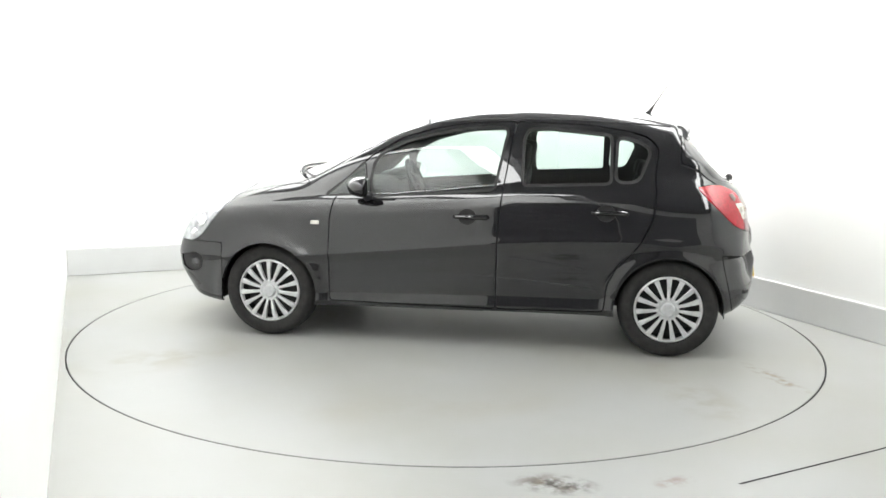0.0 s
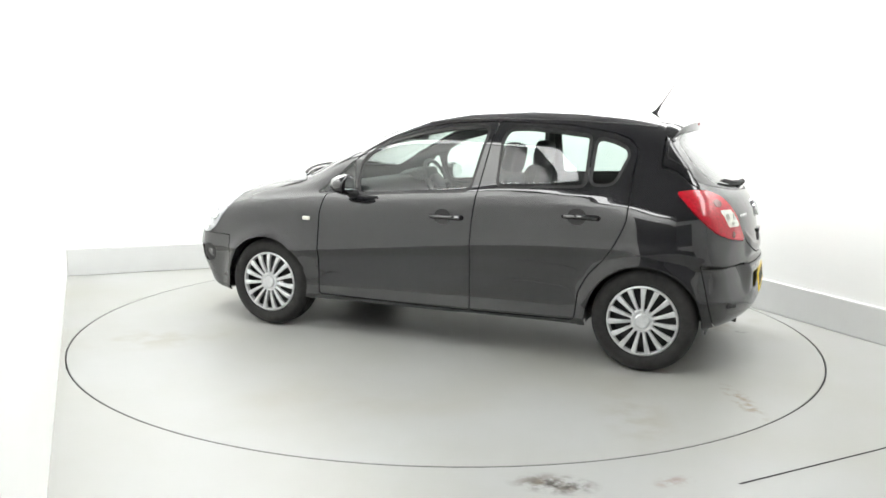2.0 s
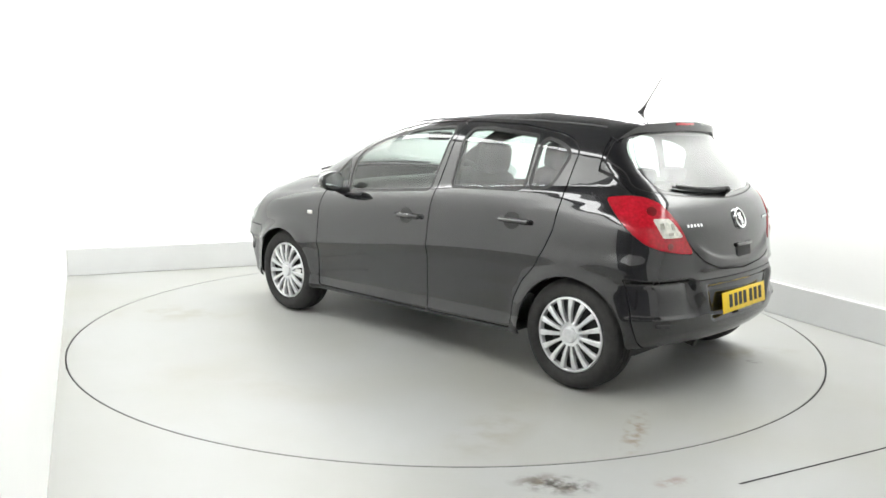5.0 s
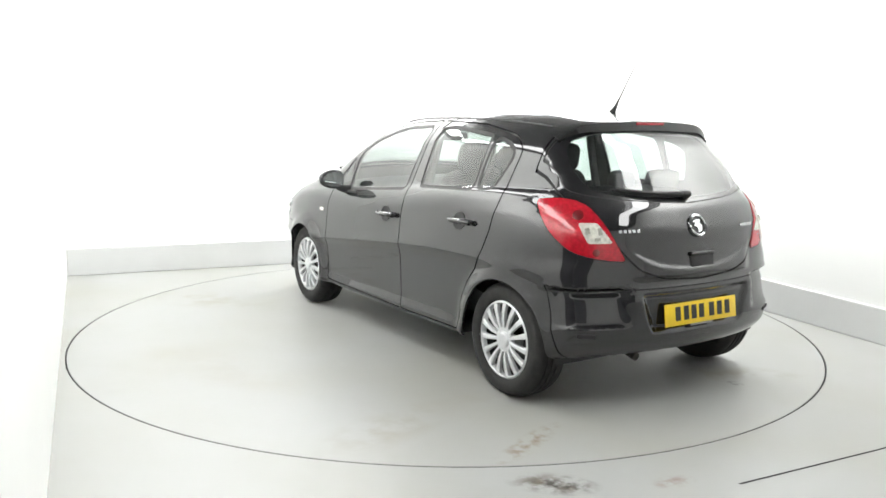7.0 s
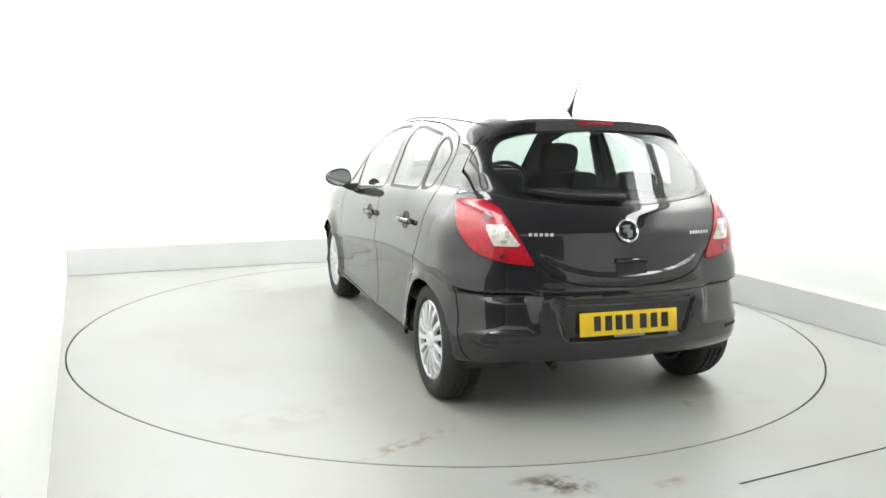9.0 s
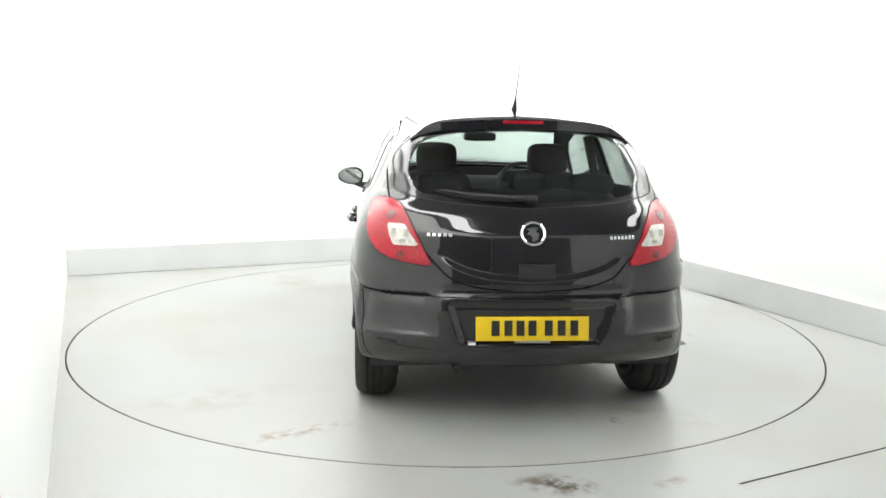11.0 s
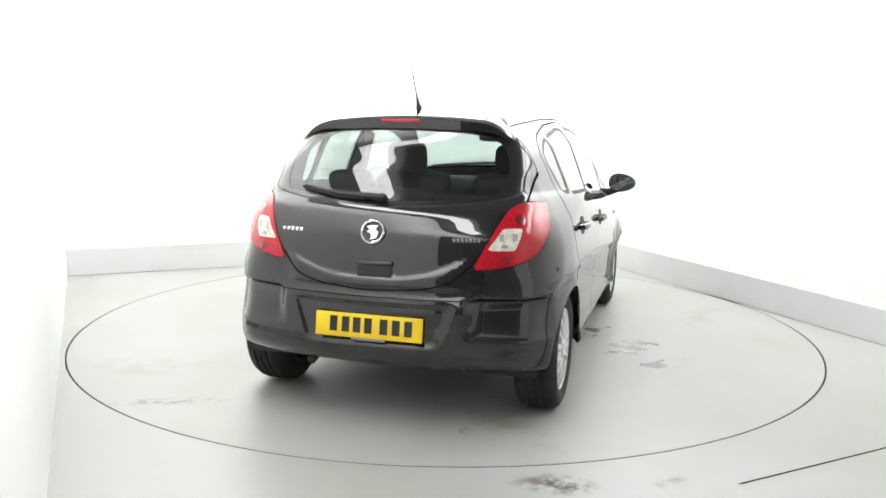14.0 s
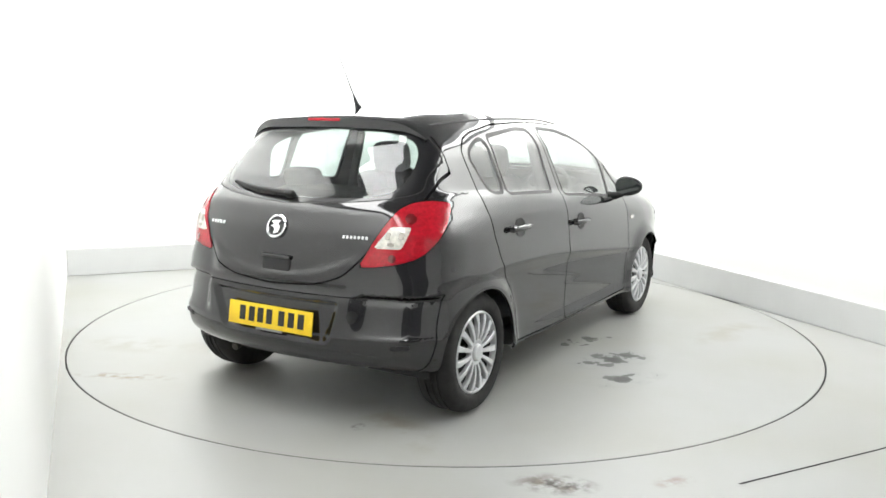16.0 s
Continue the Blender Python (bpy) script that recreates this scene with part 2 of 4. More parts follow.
def build_room():
    # floor: one sheet with a round well for the turntable
    bm = bmesh.new()
    n = 128
    circle = [bm.verts.new(((R_DISC + GAP_W) * math.cos(2 * math.pi * k / n), (R_DISC + GAP_W) * math.sin(2 * math.pi * k / n), 0)) for k in range(n)]
    low = [bm.verts.new((v.co.x, v.co.y, -0.12)) for v in circle]
    x0, x1, y0, y1 = LEFT - 0.1, RIGHT + 0.1, FRONT - 0.1, BACK + 0.1
    outer = []
    for v in circle:
        d = v.co.normalized()
        s = min((x1 if d.x > 0 else x0) / d.x if abs(d.x) > 1e-6 else 1e9, (y1 if d.y > 0 else y0) / d.y if abs(d.y) > 1e-6 else 1e9)
        outer.append(bm.verts.new((d.x * s, d.y * s, 0)))
    for k in range(n):
        j = (k + 1) % n
        bm.faces.new((circle[k], outer[k], outer[j], circle[j]))
        bm.faces.new((circle[k], circle[j], low[j], low[k]))
    for cx, cy in ((x0, y0), (x0, y1), (x1, y0), (x1, y1)):
        c = bm.verts.new((cx, cy, 0))
        near = sorted(range(n), key=lambda i: (outer[i].co - c.co).length)
        i0 = next(i for i in near if abs(outer[i].co.x - cx) < 1e-4)
        i1 = next(i for i in near if abs(outer[i].co.y - cy) < 1e-4)
        if i0 != i1:
            bm.faces.new((outer[i0], c, outer[i1]))
    floor = structure("floor", bm, FLOOR, "pale grey painted concrete floor with a few brown stains", "floor")
    bm = bmesh.new()
    lathe(bm, [(0.01, -0.125), (R_DISC + 0.3, -0.125), (R_DISC + 0.3, -0.16), (0.01, -0.16)], pose(0, 0, 0, 90, 0, 0), 64)
    structure("turntable_pit", bm, GAP, "dark pit below the turntable", "pit")
    # joint that crosses the floor in front of the turntable
    bm = bmesh.new()
    a, b = ROOM.inverted() @ Vector((1.18, -2.546, 0)), ROOM.inverted() @ Vector((3.2, -1.52, 0))
    d = (b - a).normalized()
    side = Vector((-d.y, d.x, 0)) * 0.004
    vs = [bm.verts.new((*(p + q).xy, z)) for z in (0.0005, 0.002) for p, q in ((a, -side), (b, -side), (b, side), (a, side))]
    bm.faces.new(vs[4:])
    for k in range(4):
        bm.faces.new((vs[k], vs[(k + 1) % 4], vs[4 + (k + 1) % 4], vs[4 + k]))
    structure("floor_joint", bm, GAP, "thin dark joint across the painted floor", "joint")

    bm = bmesh.new()
    box(bm, 0.009, 0.42, 0.002, pose(2.428, -0.01, 0.0012, 0, 0, 2.0), 0.0005, 1)
    structure("floor_scuff", bm, GAP, "short dark scuff on the floor along the kerb", "scuff")
    def wall(name, sx, sy, sz, x, y, z, material, label):
        bm = bmesh.new()
        box(bm, sx, sy, sz, pose(x, y, z))
        structure(name, bm, material, label, "wall")

    h, ym, xm = TOP, (BACK + FRONT) / 2, (LEFT + RIGHT) / 2
    w, d = RIGHT - LEFT, BACK - FRONT
    wall("wall_west", 0.1, d + 0.2, h, LEFT - 0.05, ym, h / 2, WALL, "bright white painted booth wall")
    wall("wall_east", 0.1, d + 0.2, h, RIGHT + 0.05, ym, h / 2, WALL, "bright white painted booth wall")
    wall("wall_north", w, 0.1, h, xm, BACK + 0.05, h / 2, WALL, "bright white painted booth wall")
    wall("wall_south", w, 0.1, h, xm, FRONT - 0.05, h / 2, WALL, "bright white painted booth wall")
    # added out of view: stands in for a dark opening mirrored in the paint
    bm = bmesh.new()
    for k in range(26):
        box(bm, 2.5, 0.03, 0.098, pose(LEFT + 1.29, FRONT + 0.016, 0.05 + 0.1 * k), 0.004, 1)
    structure("dark_panel_1", bm, DARK_PANEL, "unseen dark grey slatted panel added to darken the car's reflections", "shutter")
    # second added panel, out of view, darkening what the body side mirrors
    bm = bmesh.new()
    for k in range(24):
        box(bm, 0.03, 2.78, 0.098, pose(LEFT + 0.016, -5.16, 0.05 + 0.1 * k), 0.004, 1)
    structure("dark_panel_2", bm, DARK_PANEL, "unseen dark grey slatted panel added beside the camera to darken reflections", "shutter")
    bm = bmesh.new()
    box(bm, w + 0.2, d + 0.2, 0.1, pose(xm, ym, h + 0.05))
    structure("ceiling", bm, CEILING, "dark painted booth ceiling", "ceiling")

    def band(name, sx, sy, x, y):
        bm = bmesh.new()
        box(bm, sx, sy, PLINTH_H, pose(x, y, PLINTH_H / 2), 0.008)
        structure(name, bm, PLINTH, "low pale grey painted kerb along the wall foot", "baseboard")

    band("baseboard_north", w - 0.004, 0.03, xm, BACK - 0.015)
    band("baseboard_east", 0.03, d - 0.04, RIGHT - 0.015, ym - 0.02)


PLINTH_H = 0.24
build_room()


def build_turntable():
    bm = bmesh.new()
    lathe(bm, [(0.0001, 0.0), (R_DISC - 0.003, 0.0), (R_DISC, -0.003), (R_DISC, -0.10), (0.0001, -0.10)], pose(0, 0, 0, 90, 0, 0), 160)
    bmesh.ops.remove_doubles(bm, verts=bm.verts, dist=0.001)
    ob = part("turntable", bm, DISC)
    # near-black ring added inside the gap, so that its dark line shows
    bm = bmesh.new()
    lathe(bm, [(R_DISC + 0.0005, -0.002), (R_DISC + 0.006, -0.003), (R_DISC + 0.006, -0.06), (R_DISC + 0.0005, -0.06)], pose(0, 0, 0, 90, 0, 0), 160)
    part("gap_ring", bm, GAP, ob, "thin dark ring added to widen the gap's dark line")
    return tagged(ob, "round pale grey painted turntable floor with wet dark marks", "turntable")


turntable = build_turntable()


# ---- the car's shape ----
def curve(points, soft=0.03):
    """A smooth line through (a, b) points: straight pieces, rounded over about soft metres."""
    a, b = np.array(points, float).T
    grid = np.arange(a[0] - 0.6, a[-1] + 0.6, 0.004)
    left = (b[1] - b[0]) / (a[1] - a[0])
    right = (b[-1] - b[-2]) / (a[-1] - a[-2])
    val = np.interp(grid, a, b)
    val = np.where(grid < a[0], b[0] + left * (grid - a[0]), val)
    val = np.where(grid > a[-1], b[-1] + right * (grid - a[-1]), val)
    k = np.arange(-4 * soft, 4 * soft + 1e-6, 0.004)
    g = np.exp(-0.5 * (k / soft) ** 2)
    pad = len(k) // 2
    val = np.convolve(np.pad(val, pad, mode="edge"), g / g.sum(), "valid")
    return lambda v: np.interp(v, grid, val)


def smax(a, b, k):
    h = np.maximum(k - np.abs(a - b), 0) / k
    return np.maximum(a, b) + h * h * k * 0.25


WHEEL_X, WHEEL_R, HUB_Z, ARCH_R = 1.2555, 0.299, 0.299, 0.325
# heights of the door crease and of the windows' foot along the car
CREASE = curve([(-2.0, 0.70), (-1.0, 0.700), (-0.6, 0.690), (-0.24, 0.665), (0.12, 0.630), (0.5, 0.590), (0.9, 0.550), (2.0, 0.50)], 0.06)
BELT = curve([(-2.0, 1.085), (-1.03, 1.060), (-0.87, 1.050), (-0.36, 1.024), (-0.18, 0.998), (0.34, 0.952), (0.57, 0.936), (0.9, 0.918), (2.0, 0.80)], 0.06)
# half width against height, in steps between sill, crease, belt and roof
WIDTH = curve([(0.14, 0.770), (0.20, 0.806), (0.235, 0.822), (0.26, 0.824), (0.32, 0.814), (0.45, 0.818), (0.555, 0.827), (0.595, 0.8440), (0.606, 0.8450), (0.645, 0.8370), (0.72, 0.832), (0.84, 0.822), (0.895, 0.808), (0.935, 0.790), (0.960, 0.770), (1.10, 0.726), (1.25, 0.678), (1.36, 0.634), (1.50, 0.555)], 0.008)
# narrowing towards the ends, below and above the belt
PLAN_LOW = curve([(-2.0, -0.17), (-1.75, -0.085), (-1.55, -0.030), (-1.25, 0.0), (1.2, 0.0), (1.5, -0.02), (1.75, -0.08), (2.1, -0.22)], 0.08)
PLAN_HIGH = curve([(-1.9, -0.23), (-1.5, -0.108), (-1.1, -0.040), (-0.7, -0.005), (0.2, 0.0), (0.6, -0.015), (1.0, -0.04), (1.4, -0.07), (2.0, -0.2)], 0.08)
TOP_LINE = curve([(-1.75, 1.335), (-1.42, 1.424), (-1.30, 1.448), (-1.1, 1.474), (-0.77, 1.495), (-0.40, 1.498), (-0.05, 1.486), (0.22, 1.452), (0.50, 1.370), (0.80, 1.226), (1.02, 1.112), (1.25, 1.046), (1.50, 0.976), (1.75, 0.912), (1.93, 0.790), (2.07, 0.45)], 0.05)
CROWN = curve([(-1.6, 0.080), (0.0, 0.075), (0.9, 0.105), (1.3, 0.08), (2.0, 0.10)], 0.1)
REAR_LINE = curve([(0.18, -1.70), (0.27, -1.775), (0.34, -1.832), (0.42, -1.848), (0.50, -1.846), (0.575, -1.850), (0.610, -1.836), (0.65, -1.815), (0.78, -1.800), (0.90, -1.780), (1.00, -1.728), (1.04, -1.680), (1.20, -1.528), (1.30, -1.442), (1.35, -1.415), (1.50, -1.39)], 0.014)
FRONT_LINE = curve([(0.15, 1.80), (0.22, 1.93), (0.40, 2.05), (0.55, 2.06), (0.75, 1.98), (1.0, 1.90), (1.5, 1.6)], 0.03)
BOTTOM = curve([(-2.0, 0.28), (-1.6, 0.265), (-1.0, 0.235), (0.8, 0.215), (1.6, 0.200), (2.1, 0.210)], 0.05)


def ramp(v):
    v = np.clip(v, 0, 1)
    return v * v * (3 - 2 * v)


def shape(p):
    """Below zero inside the body."""
    x, y, z = p[:, 0], np.abs(p[:, 1]), p[:, 2]
    blend = 1 / (1 + np.exp(-(z - 0.96) / 0.045))
    zc, zb = CREASE(x), BELT(x)
    s = np.where(z < zc, 0.2 + (z - 0.2) * 0.4 / (zc - 0.2), np.where(z < zb, 0.6 + (z - zc) * 0.35 / (zb - zc), 0.95 + (z - zb) * 0.45 / (1.40 - zb)))
    half = WIDTH(s) + PLAN_LOW(x) * (1 - blend) + PLAN_HIGH(x) * blend
    for wx in (WHEEL_X, -WHEEL_X):
        r = np.hypot(x - wx, z - 0.29)
        half = half + 0.026 * np.exp(-((r - 0.325) / 0.062) ** 2) * (z < 0.9)
    low_edge = np.clip((z - 0.440) / 0.165, 1e-4, 1) ** 0.6 / (1 + np.exp(-(0.622 - z) / 0.004))
    half = half - 0.026 * low_edge * np.clip((-1.54 - x) / 0.06, 0, 1)
    side = y - half
    top = (z - (TOP_LINE(x) - CROWN(x) * (y / 0.62) ** 2 * 0.8)) * 0.85
    bend = 0.24 * y ** 2 + 0.22 * y ** 6
    edge = 0.40 - 0.35 * np.clip(0.58 - z, 0, 0.3)
    recess = 0.022 * ramp((edge - y) / 0.05) * ramp((z - 0.385) / 0.04) * ramp((0.605 - z) / 0.03)
    # hollow corners of the bumper under its sharp upper edge, rising outwards to the lower lip
    hollow = np.clip((z - 0.440) / 0.165, 1e-4, 1) ** 0.6 / (1 + np.exp(-(0.622 - z) / 0.004))
    scoop = 0.050 * hollow * ramp((y - 0.42) / 0.08)
    # ledge along the tailgate's foot
    ledge = 0.705 + 0.25 * y ** 2 + 1.6 * y ** 4
    lip = 0.016 / (1 + np.exp(-(ledge - z) / 0.005)) / (1 + np.exp(-(z - 0.66) / 0.006)) * ramp((0.46 - y) / 0.10)
    rear = (REAR_LINE(z) + bend + recess + scoop - lip - x) * 0.92
    front = (x - FRONT_LINE(z) + 0.22 * y ** 2 + 0.28 * y ** 6) * 0.95
    f = smax(side, top, 0.085 + 0.07 / (1 + np.exp(-(z - 1.20) / 0.03)))
    f = smax(f, rear, 0.075 + 0.10 * np.clip((z - 0.62) / 0.15, 0, 1) * np.clip((1.16 - z) / 0.12, 0, 1))
    f = smax(f, front, 0.09)
    return smax(f, BOTTOM(x) - z, 0.05)


def slope(p, h=0.002):
    g = np.empty_like(p)
    for k in range(3):
        d = np.zeros(3)
        d[k] = h
        g[:, k] = (shape(p + d) - shape(p - d)) / (2 * h)
    return g


def skin(step=0.0155):
    """The body's whole outer skin as points, normals and triangles."""
    lo, hi = np.array((-1.97, -0.945, 0.16)), np.array((2.16, 0.945, 1.54))
    n = np.ceil((hi - lo) / step).astype(int)
    ax = [lo[k] + step * np.arange(n[k]) for k in range(3)]
    grid = np.stack(np.meshgrid(*ax, indexing="ij"), -1)
    f = shape(grid.reshape(-1, 3)).reshape(n)
    inside = f < 0
    total = np.zeros(tuple(n - 1) + (3,))
    count = np.zeros(tuple(n - 1))
    for axis in range(3):
        a = [slice(None)] * 3
        b = [slice(None)] * 3
        a[axis], b[axis] = slice(0, -1), slice(1, None)
        a, b = tuple(a), tuple(b)
        cross = inside[a] != inside[b]
        t = np.where(cross, f[a] / np.where(cross, f[a] - f[b], 1), 0)
        pt = grid[a].copy()
        pt[..., axis] += t * step
        o1, o2 = [k for k in range(3) if k != axis]
        for i in (0, 1):
            for j in (0, 1):
                s = [slice(None)] * 3
                s[o1] = slice(i, n[o1] - 1 + i)
                s[o2] = slice(j, n[o2] - 1 + j)
                s = tuple(s)
                total += np.where(cross[s][..., None], pt[s], 0)
                count += cross[s]
    active = count > 0
    index = -np.ones(active.shape, int)
    index[active] = np.arange(active.sum())
    pts = total[active] / count[active][:, None]
    quads = []
    for axis in range(3):
        a = [slice(None)] * 3
        b = [slice(None)] * 3
        a[axis], b[axis] = slice(0, -1), slice(1, None)
        cross = inside[tuple(a)] != inside[tuple(b)]
        o1, o2 = [k for k in range(3) if k != axis]
        w = np.argwhere(cross)
        w = w[(w[:, o1] > 0) & (w[:, o2] > 0) & (w[:, o1] < n[o1] - 1) & (w[:, o2] < n[o2] - 1)]
        e1, e2 = np.eye(3, dtype=int)[o1], np.eye(3, dtype=int)[o2]
        c = [index[tuple((w - d).T)] for d in (0 * e1, e1, e1 + e2, e2)]
        quads.append(np.stack(c, 1))
    quads = np.concatenate(quads)
    for _ in range(4):
        g = slope(pts)
        pts = pts - np.clip(shape(pts)[:, None] * g / (g * g).sum(1, keepdims=True), -0.01, 0.01)
    g = slope(pts, 0.004)
    nrm = g / np.linalg.norm(g, axis=1, keepdims=True)
    tri = np.concatenate([quads[:, [0, 1, 2]], quads[:, [0, 2, 3]]])
    fn = np.cross(pts[tri[:, 1]] - pts[tri[:, 0]], pts[tri[:, 2]] - pts[tri[:, 0]])
    flip = (fn * nrm[tri[:, 0]]).sum(1) < 0
    tri[flip] = tri[flip][:, ::-1]
    return pts, nrm, tri


def split(m, field):
    """Cuts a skin along field(points, normals) = 0 into what lies below and above."""
    v, nr, t = m
    if not len(t):
        return m, m
    g = field(v, nr)
    g = np.where(np.abs(g) < 1e-6, 1e-6, g)
    low = (g < 0)[t]
    k = low.sum(1)
    edges, out = {}, [[], []]
    nv, nn = [], []

    def mid(i, j):
        key = (min(i, j), max(i, j))
        if key not in edges:
            s = g[i] / (g[i] - g[j])
            edges[key] = len(v) + len(nv)
            nv.append(v[i] + s * (v[j] - v[i]))
            q = nr[i] + s * (nr[j] - nr[i])
            nn.append(q / max(np.linalg.norm(q), 1e-9))
        return edges[key]

    for tri, lw, c in zip(t[(k == 1) | (k == 2)].tolist(), low[(k == 1) | (k == 2)].tolist(), k[(k == 1) | (k == 2)].tolist()):
        lone = lw.index(c == 1)
        a, b, d = tri[lone], tri[(lone + 1) % 3], tri[(lone + 2) % 3]
        p, q = mid(a, b), mid(a, d)
        one, rest = (0, 1) if c == 1 else (1, 0)
        out[one].append((a, p, q))
        out[rest] += [(p, b, d), (p, d, q)]
    vv = np.concatenate([v, np.array(nv).reshape(-1, 3)])
    nn = np.concatenate([nr, np.array(nn).reshape(-1, 3)])
    made = []
    for side, whole in ((0, k == 3), (1, k == 0)):
        tt = np.concatenate([t[whole], np.array(out[side], int).reshape(-1, 3)])
        used, inv = np.unique(tt, return_inverse=True)
        made.append((vv[used], nn[used], inv.reshape(-1, 3)))
    return made


def joined(*ms):
    off, V, N, T = 0, [], [], []
    for v, n, t in ms:
        V.append(v), N.append(n), T.append(t + off)
        off += len(v)
    return np.concatenate(V), np.concatenate(N), np.concatenate(T)


def rounded(poly, p, q, r=0.02):
    """Signed distance from (p, q) to a polygon with its corners rounded by r: below zero inside."""
    pts = np.array(poly, float)
    best = np.full(len(p), 1e9)
    odd = np.zeros(len(p), bool)
    for (ax, ay), (bx, by) in zip(pts, np.roll(pts, -1, 0)):
        dx, dy = bx - ax, by - ay
        s = np.clip(((p - ax) * dx + (q - ay) * dy) / (dx * dx + dy * dy), 0, 1)
        best = np.minimum(best, np.hypot(p - ax - s * dx, q - ay - s * dy))
        if dy:
            odd ^= ((ay > q) != (by > q)) & (p < ax + dx * (q - ay) / dy)
    d = np.where(odd, -best, best)
    return d


def bowed(poly, r):
    """The polygon with each corner cut round by r metres."""
    out = []
    n = len(poly)
    for i in range(n):
        a, b, c = (np.array(poly[k % n], float) for k in (i - 1, i, i + 1))
        u, w = a - b, c - b
        lu, lw = np.linalg.norm(u), np.linalg.norm(w)
        s = min(r, 0.45 * lu, 0.45 * lw)
        p0, p2 = b + u / lu * s, b + w / lw * s
        for k in range(5):
            t = k / 4
            out.append(tuple((1 - t) ** 2 * p0 + 2 * t * (1 - t) * b + t * t * p2))
    return out


def solid(m, depth):
    """Gives a skin a thickness: its rim is turned inwards."""
    v, n, t = m
    e = np.concatenate([t[:, [0, 1]], t[:, [1, 2]], t[:, [2, 0]]])
    s = np.sort(e, 1)
    _, first, cnt = np.unique(s, axis=0, return_index=True, return_counts=True)
    rim = e[first[cnt == 1]]
    ids = np.unique(rim)
    where = {i: len(v) + k for k, i in enumerate(ids)}
    inner = v[ids] - n[ids] * depth
    top = {i: len(v) + len(ids) + k for k, i in enumerate(ids)}
    faces = t.tolist() + [(top[b], top[a], where[a], where[b]) for a, b in rim.tolist()]
    # the rim's own points carry a normal of their own, so that the skin's gloss runs to the edge
    out = np.zeros((len(v), 3))
    cen = v[ids].mean(0) if len(ids) else np.zeros(3)
    rn = v[ids] - cen
    rn = rn - n[ids] * (rn * n[ids]).sum(1, keepdims=True)
    rn = rn / np.maximum(np.linalg.norm(rn, axis=1, keepdims=True), 1e-6)
    return np.concatenate([v, inner, v[ids]]), np.concatenate([n, rn, rn]), faces


def panel(name, m, material, parent, label="", depth=0.012, out=0.0):
    v, n, t = m
    v = v + n * out
    if depth:
        v, n, t = solid((v, n, t), depth)
    return mesh_object(name, v, t, material, parent, label, normals=n)


# ---- the car ----
# outlines on the body side (along, up)
FRONT_WINDOW = [(0.565, 0.940), (0.588, 1.02), (0.575, 1.125), (0.53, 1.188), (0.39, 1.262), (0.20, 1.312), (0.02, 1.346), (-0.228, 1.362), (-0.246, 1.340), (-0.180, 1.000)]
QUARTER_LIGHT = [(0.88, 0.930), (0.735, 1.045), (0.645, 1.140), (0.624, 1.02), (0.612, 0.944)]
REAR_WINDOW = [(-0.366, 1.030), (-0.364, 1.30), (-0.388, 1.354), (-0.515, 1.360), (-0.69, 1.344), (-0.878, 1.324), (-0.880, 1.052)]
REAR_QUARTER = [(-0.922, 1.060), (-0.930, 1.317), (-1.030, 1.292), (-1.095, 1.258), (-1.108, 1.224), (-1.045, 1.066)]
FRONT_DOOR = [(0.847, 0.262), (0.848, 0.60), (0.842, 0.80), (0.822, 0.905), (0.62, 1.165), (0.41, 1.296), (0.21, 1.352), (0.02, 1.388), (-0.302, 1.405), (-0.240, 0.98), (-0.219, 0.78), (-0.212, 0.43), (-0.216, 0.258)]
REAR_DOOR = [(-0.216, 0.258), (-0.212, 0.43), (-0.219, 0.78), (-0.240, 0.98), (-0.302, 1.405), (-0.75, 1.390), (-1.00, 1.352), (-1.10, 1.322), (-1.165, 1.262), (-1.148, 1.10), (-1.152, 1.00), (-1.142, 0.85), (-1.084, 0.722), (-1.03, 0.640), (-0.94, 0.545), (-0.885, 0.44), (-0.870, 0.272)]
HEADLAMP = [(1.47, 0.965), (1.555, 0.855), (1.655, 0.735), (1.74, 0.630), (1.80, 0.598), (1.97, 0.598), (2.00, 0.72), (1.89, 0.865), (1.69, 0.955)]
FOG_RECESS = [(1.93, 0.49), (1.78, 0.525), (1.73, 0.50), (1.74, 0.41), (1.84, 0.385), (1.92, 0.41)]
# half outlines seen from behind (aside, up), from the foot to the top
BACK_GLASS = [(0.0, 1.018), (0.28, 1.032), (0.44, 1.046), (0.57, 1.066), (0.628, 1.085), (0.618, 1.15), (0.632, 1.225), (0.575, 1.315), (0.47, 1.352), (0.30, 1.372), (0.0, 1.384)]
GLASS_CLEAR = [(0.0, 1.040), (0.40, 1.054), (0.52, 1.078), (0.562, 1.15), (0.548, 1.255), (0.49, 1.325), (0.34, 1.358), (0.0, 1.370)]
TAILGATE = [(0.0, 0.646), (0.257, 0.664), (0.385, 0.708), (0.436, 0.760), (0.512, 0.846), (0.590, 0.968), (0.646, 1.030), (0.655, 1.09), (0.66, 1.225), (0.60, 1.34), (0.50, 1.385), (0.0, 1.41)]
# the tail lamp: degrees round the rear corner, and height
TAIL_LAMP = [(60.5, 1.034), (48, 1.047), (39, 1.042), (31.5, 1.016), (26, 0.958), (20.5, 0.872), (16.6, 0.798), (13.9, 0.752), (23, 0.760), (33, 0.779), (40.5, 0.806), (46.5, 0.856), (52, 0.915)]
LAMP_CLEAR = [(37, 0.936), (28, 0.937), (20.5, 0.842), (32.3, 0.842)]
LAMP_AXIS = (-1.15, 0.30)


def whole(half):
    """The full outline from its half."""
    return half + [(-y, z) for y, z in half[-2:0:-1]]


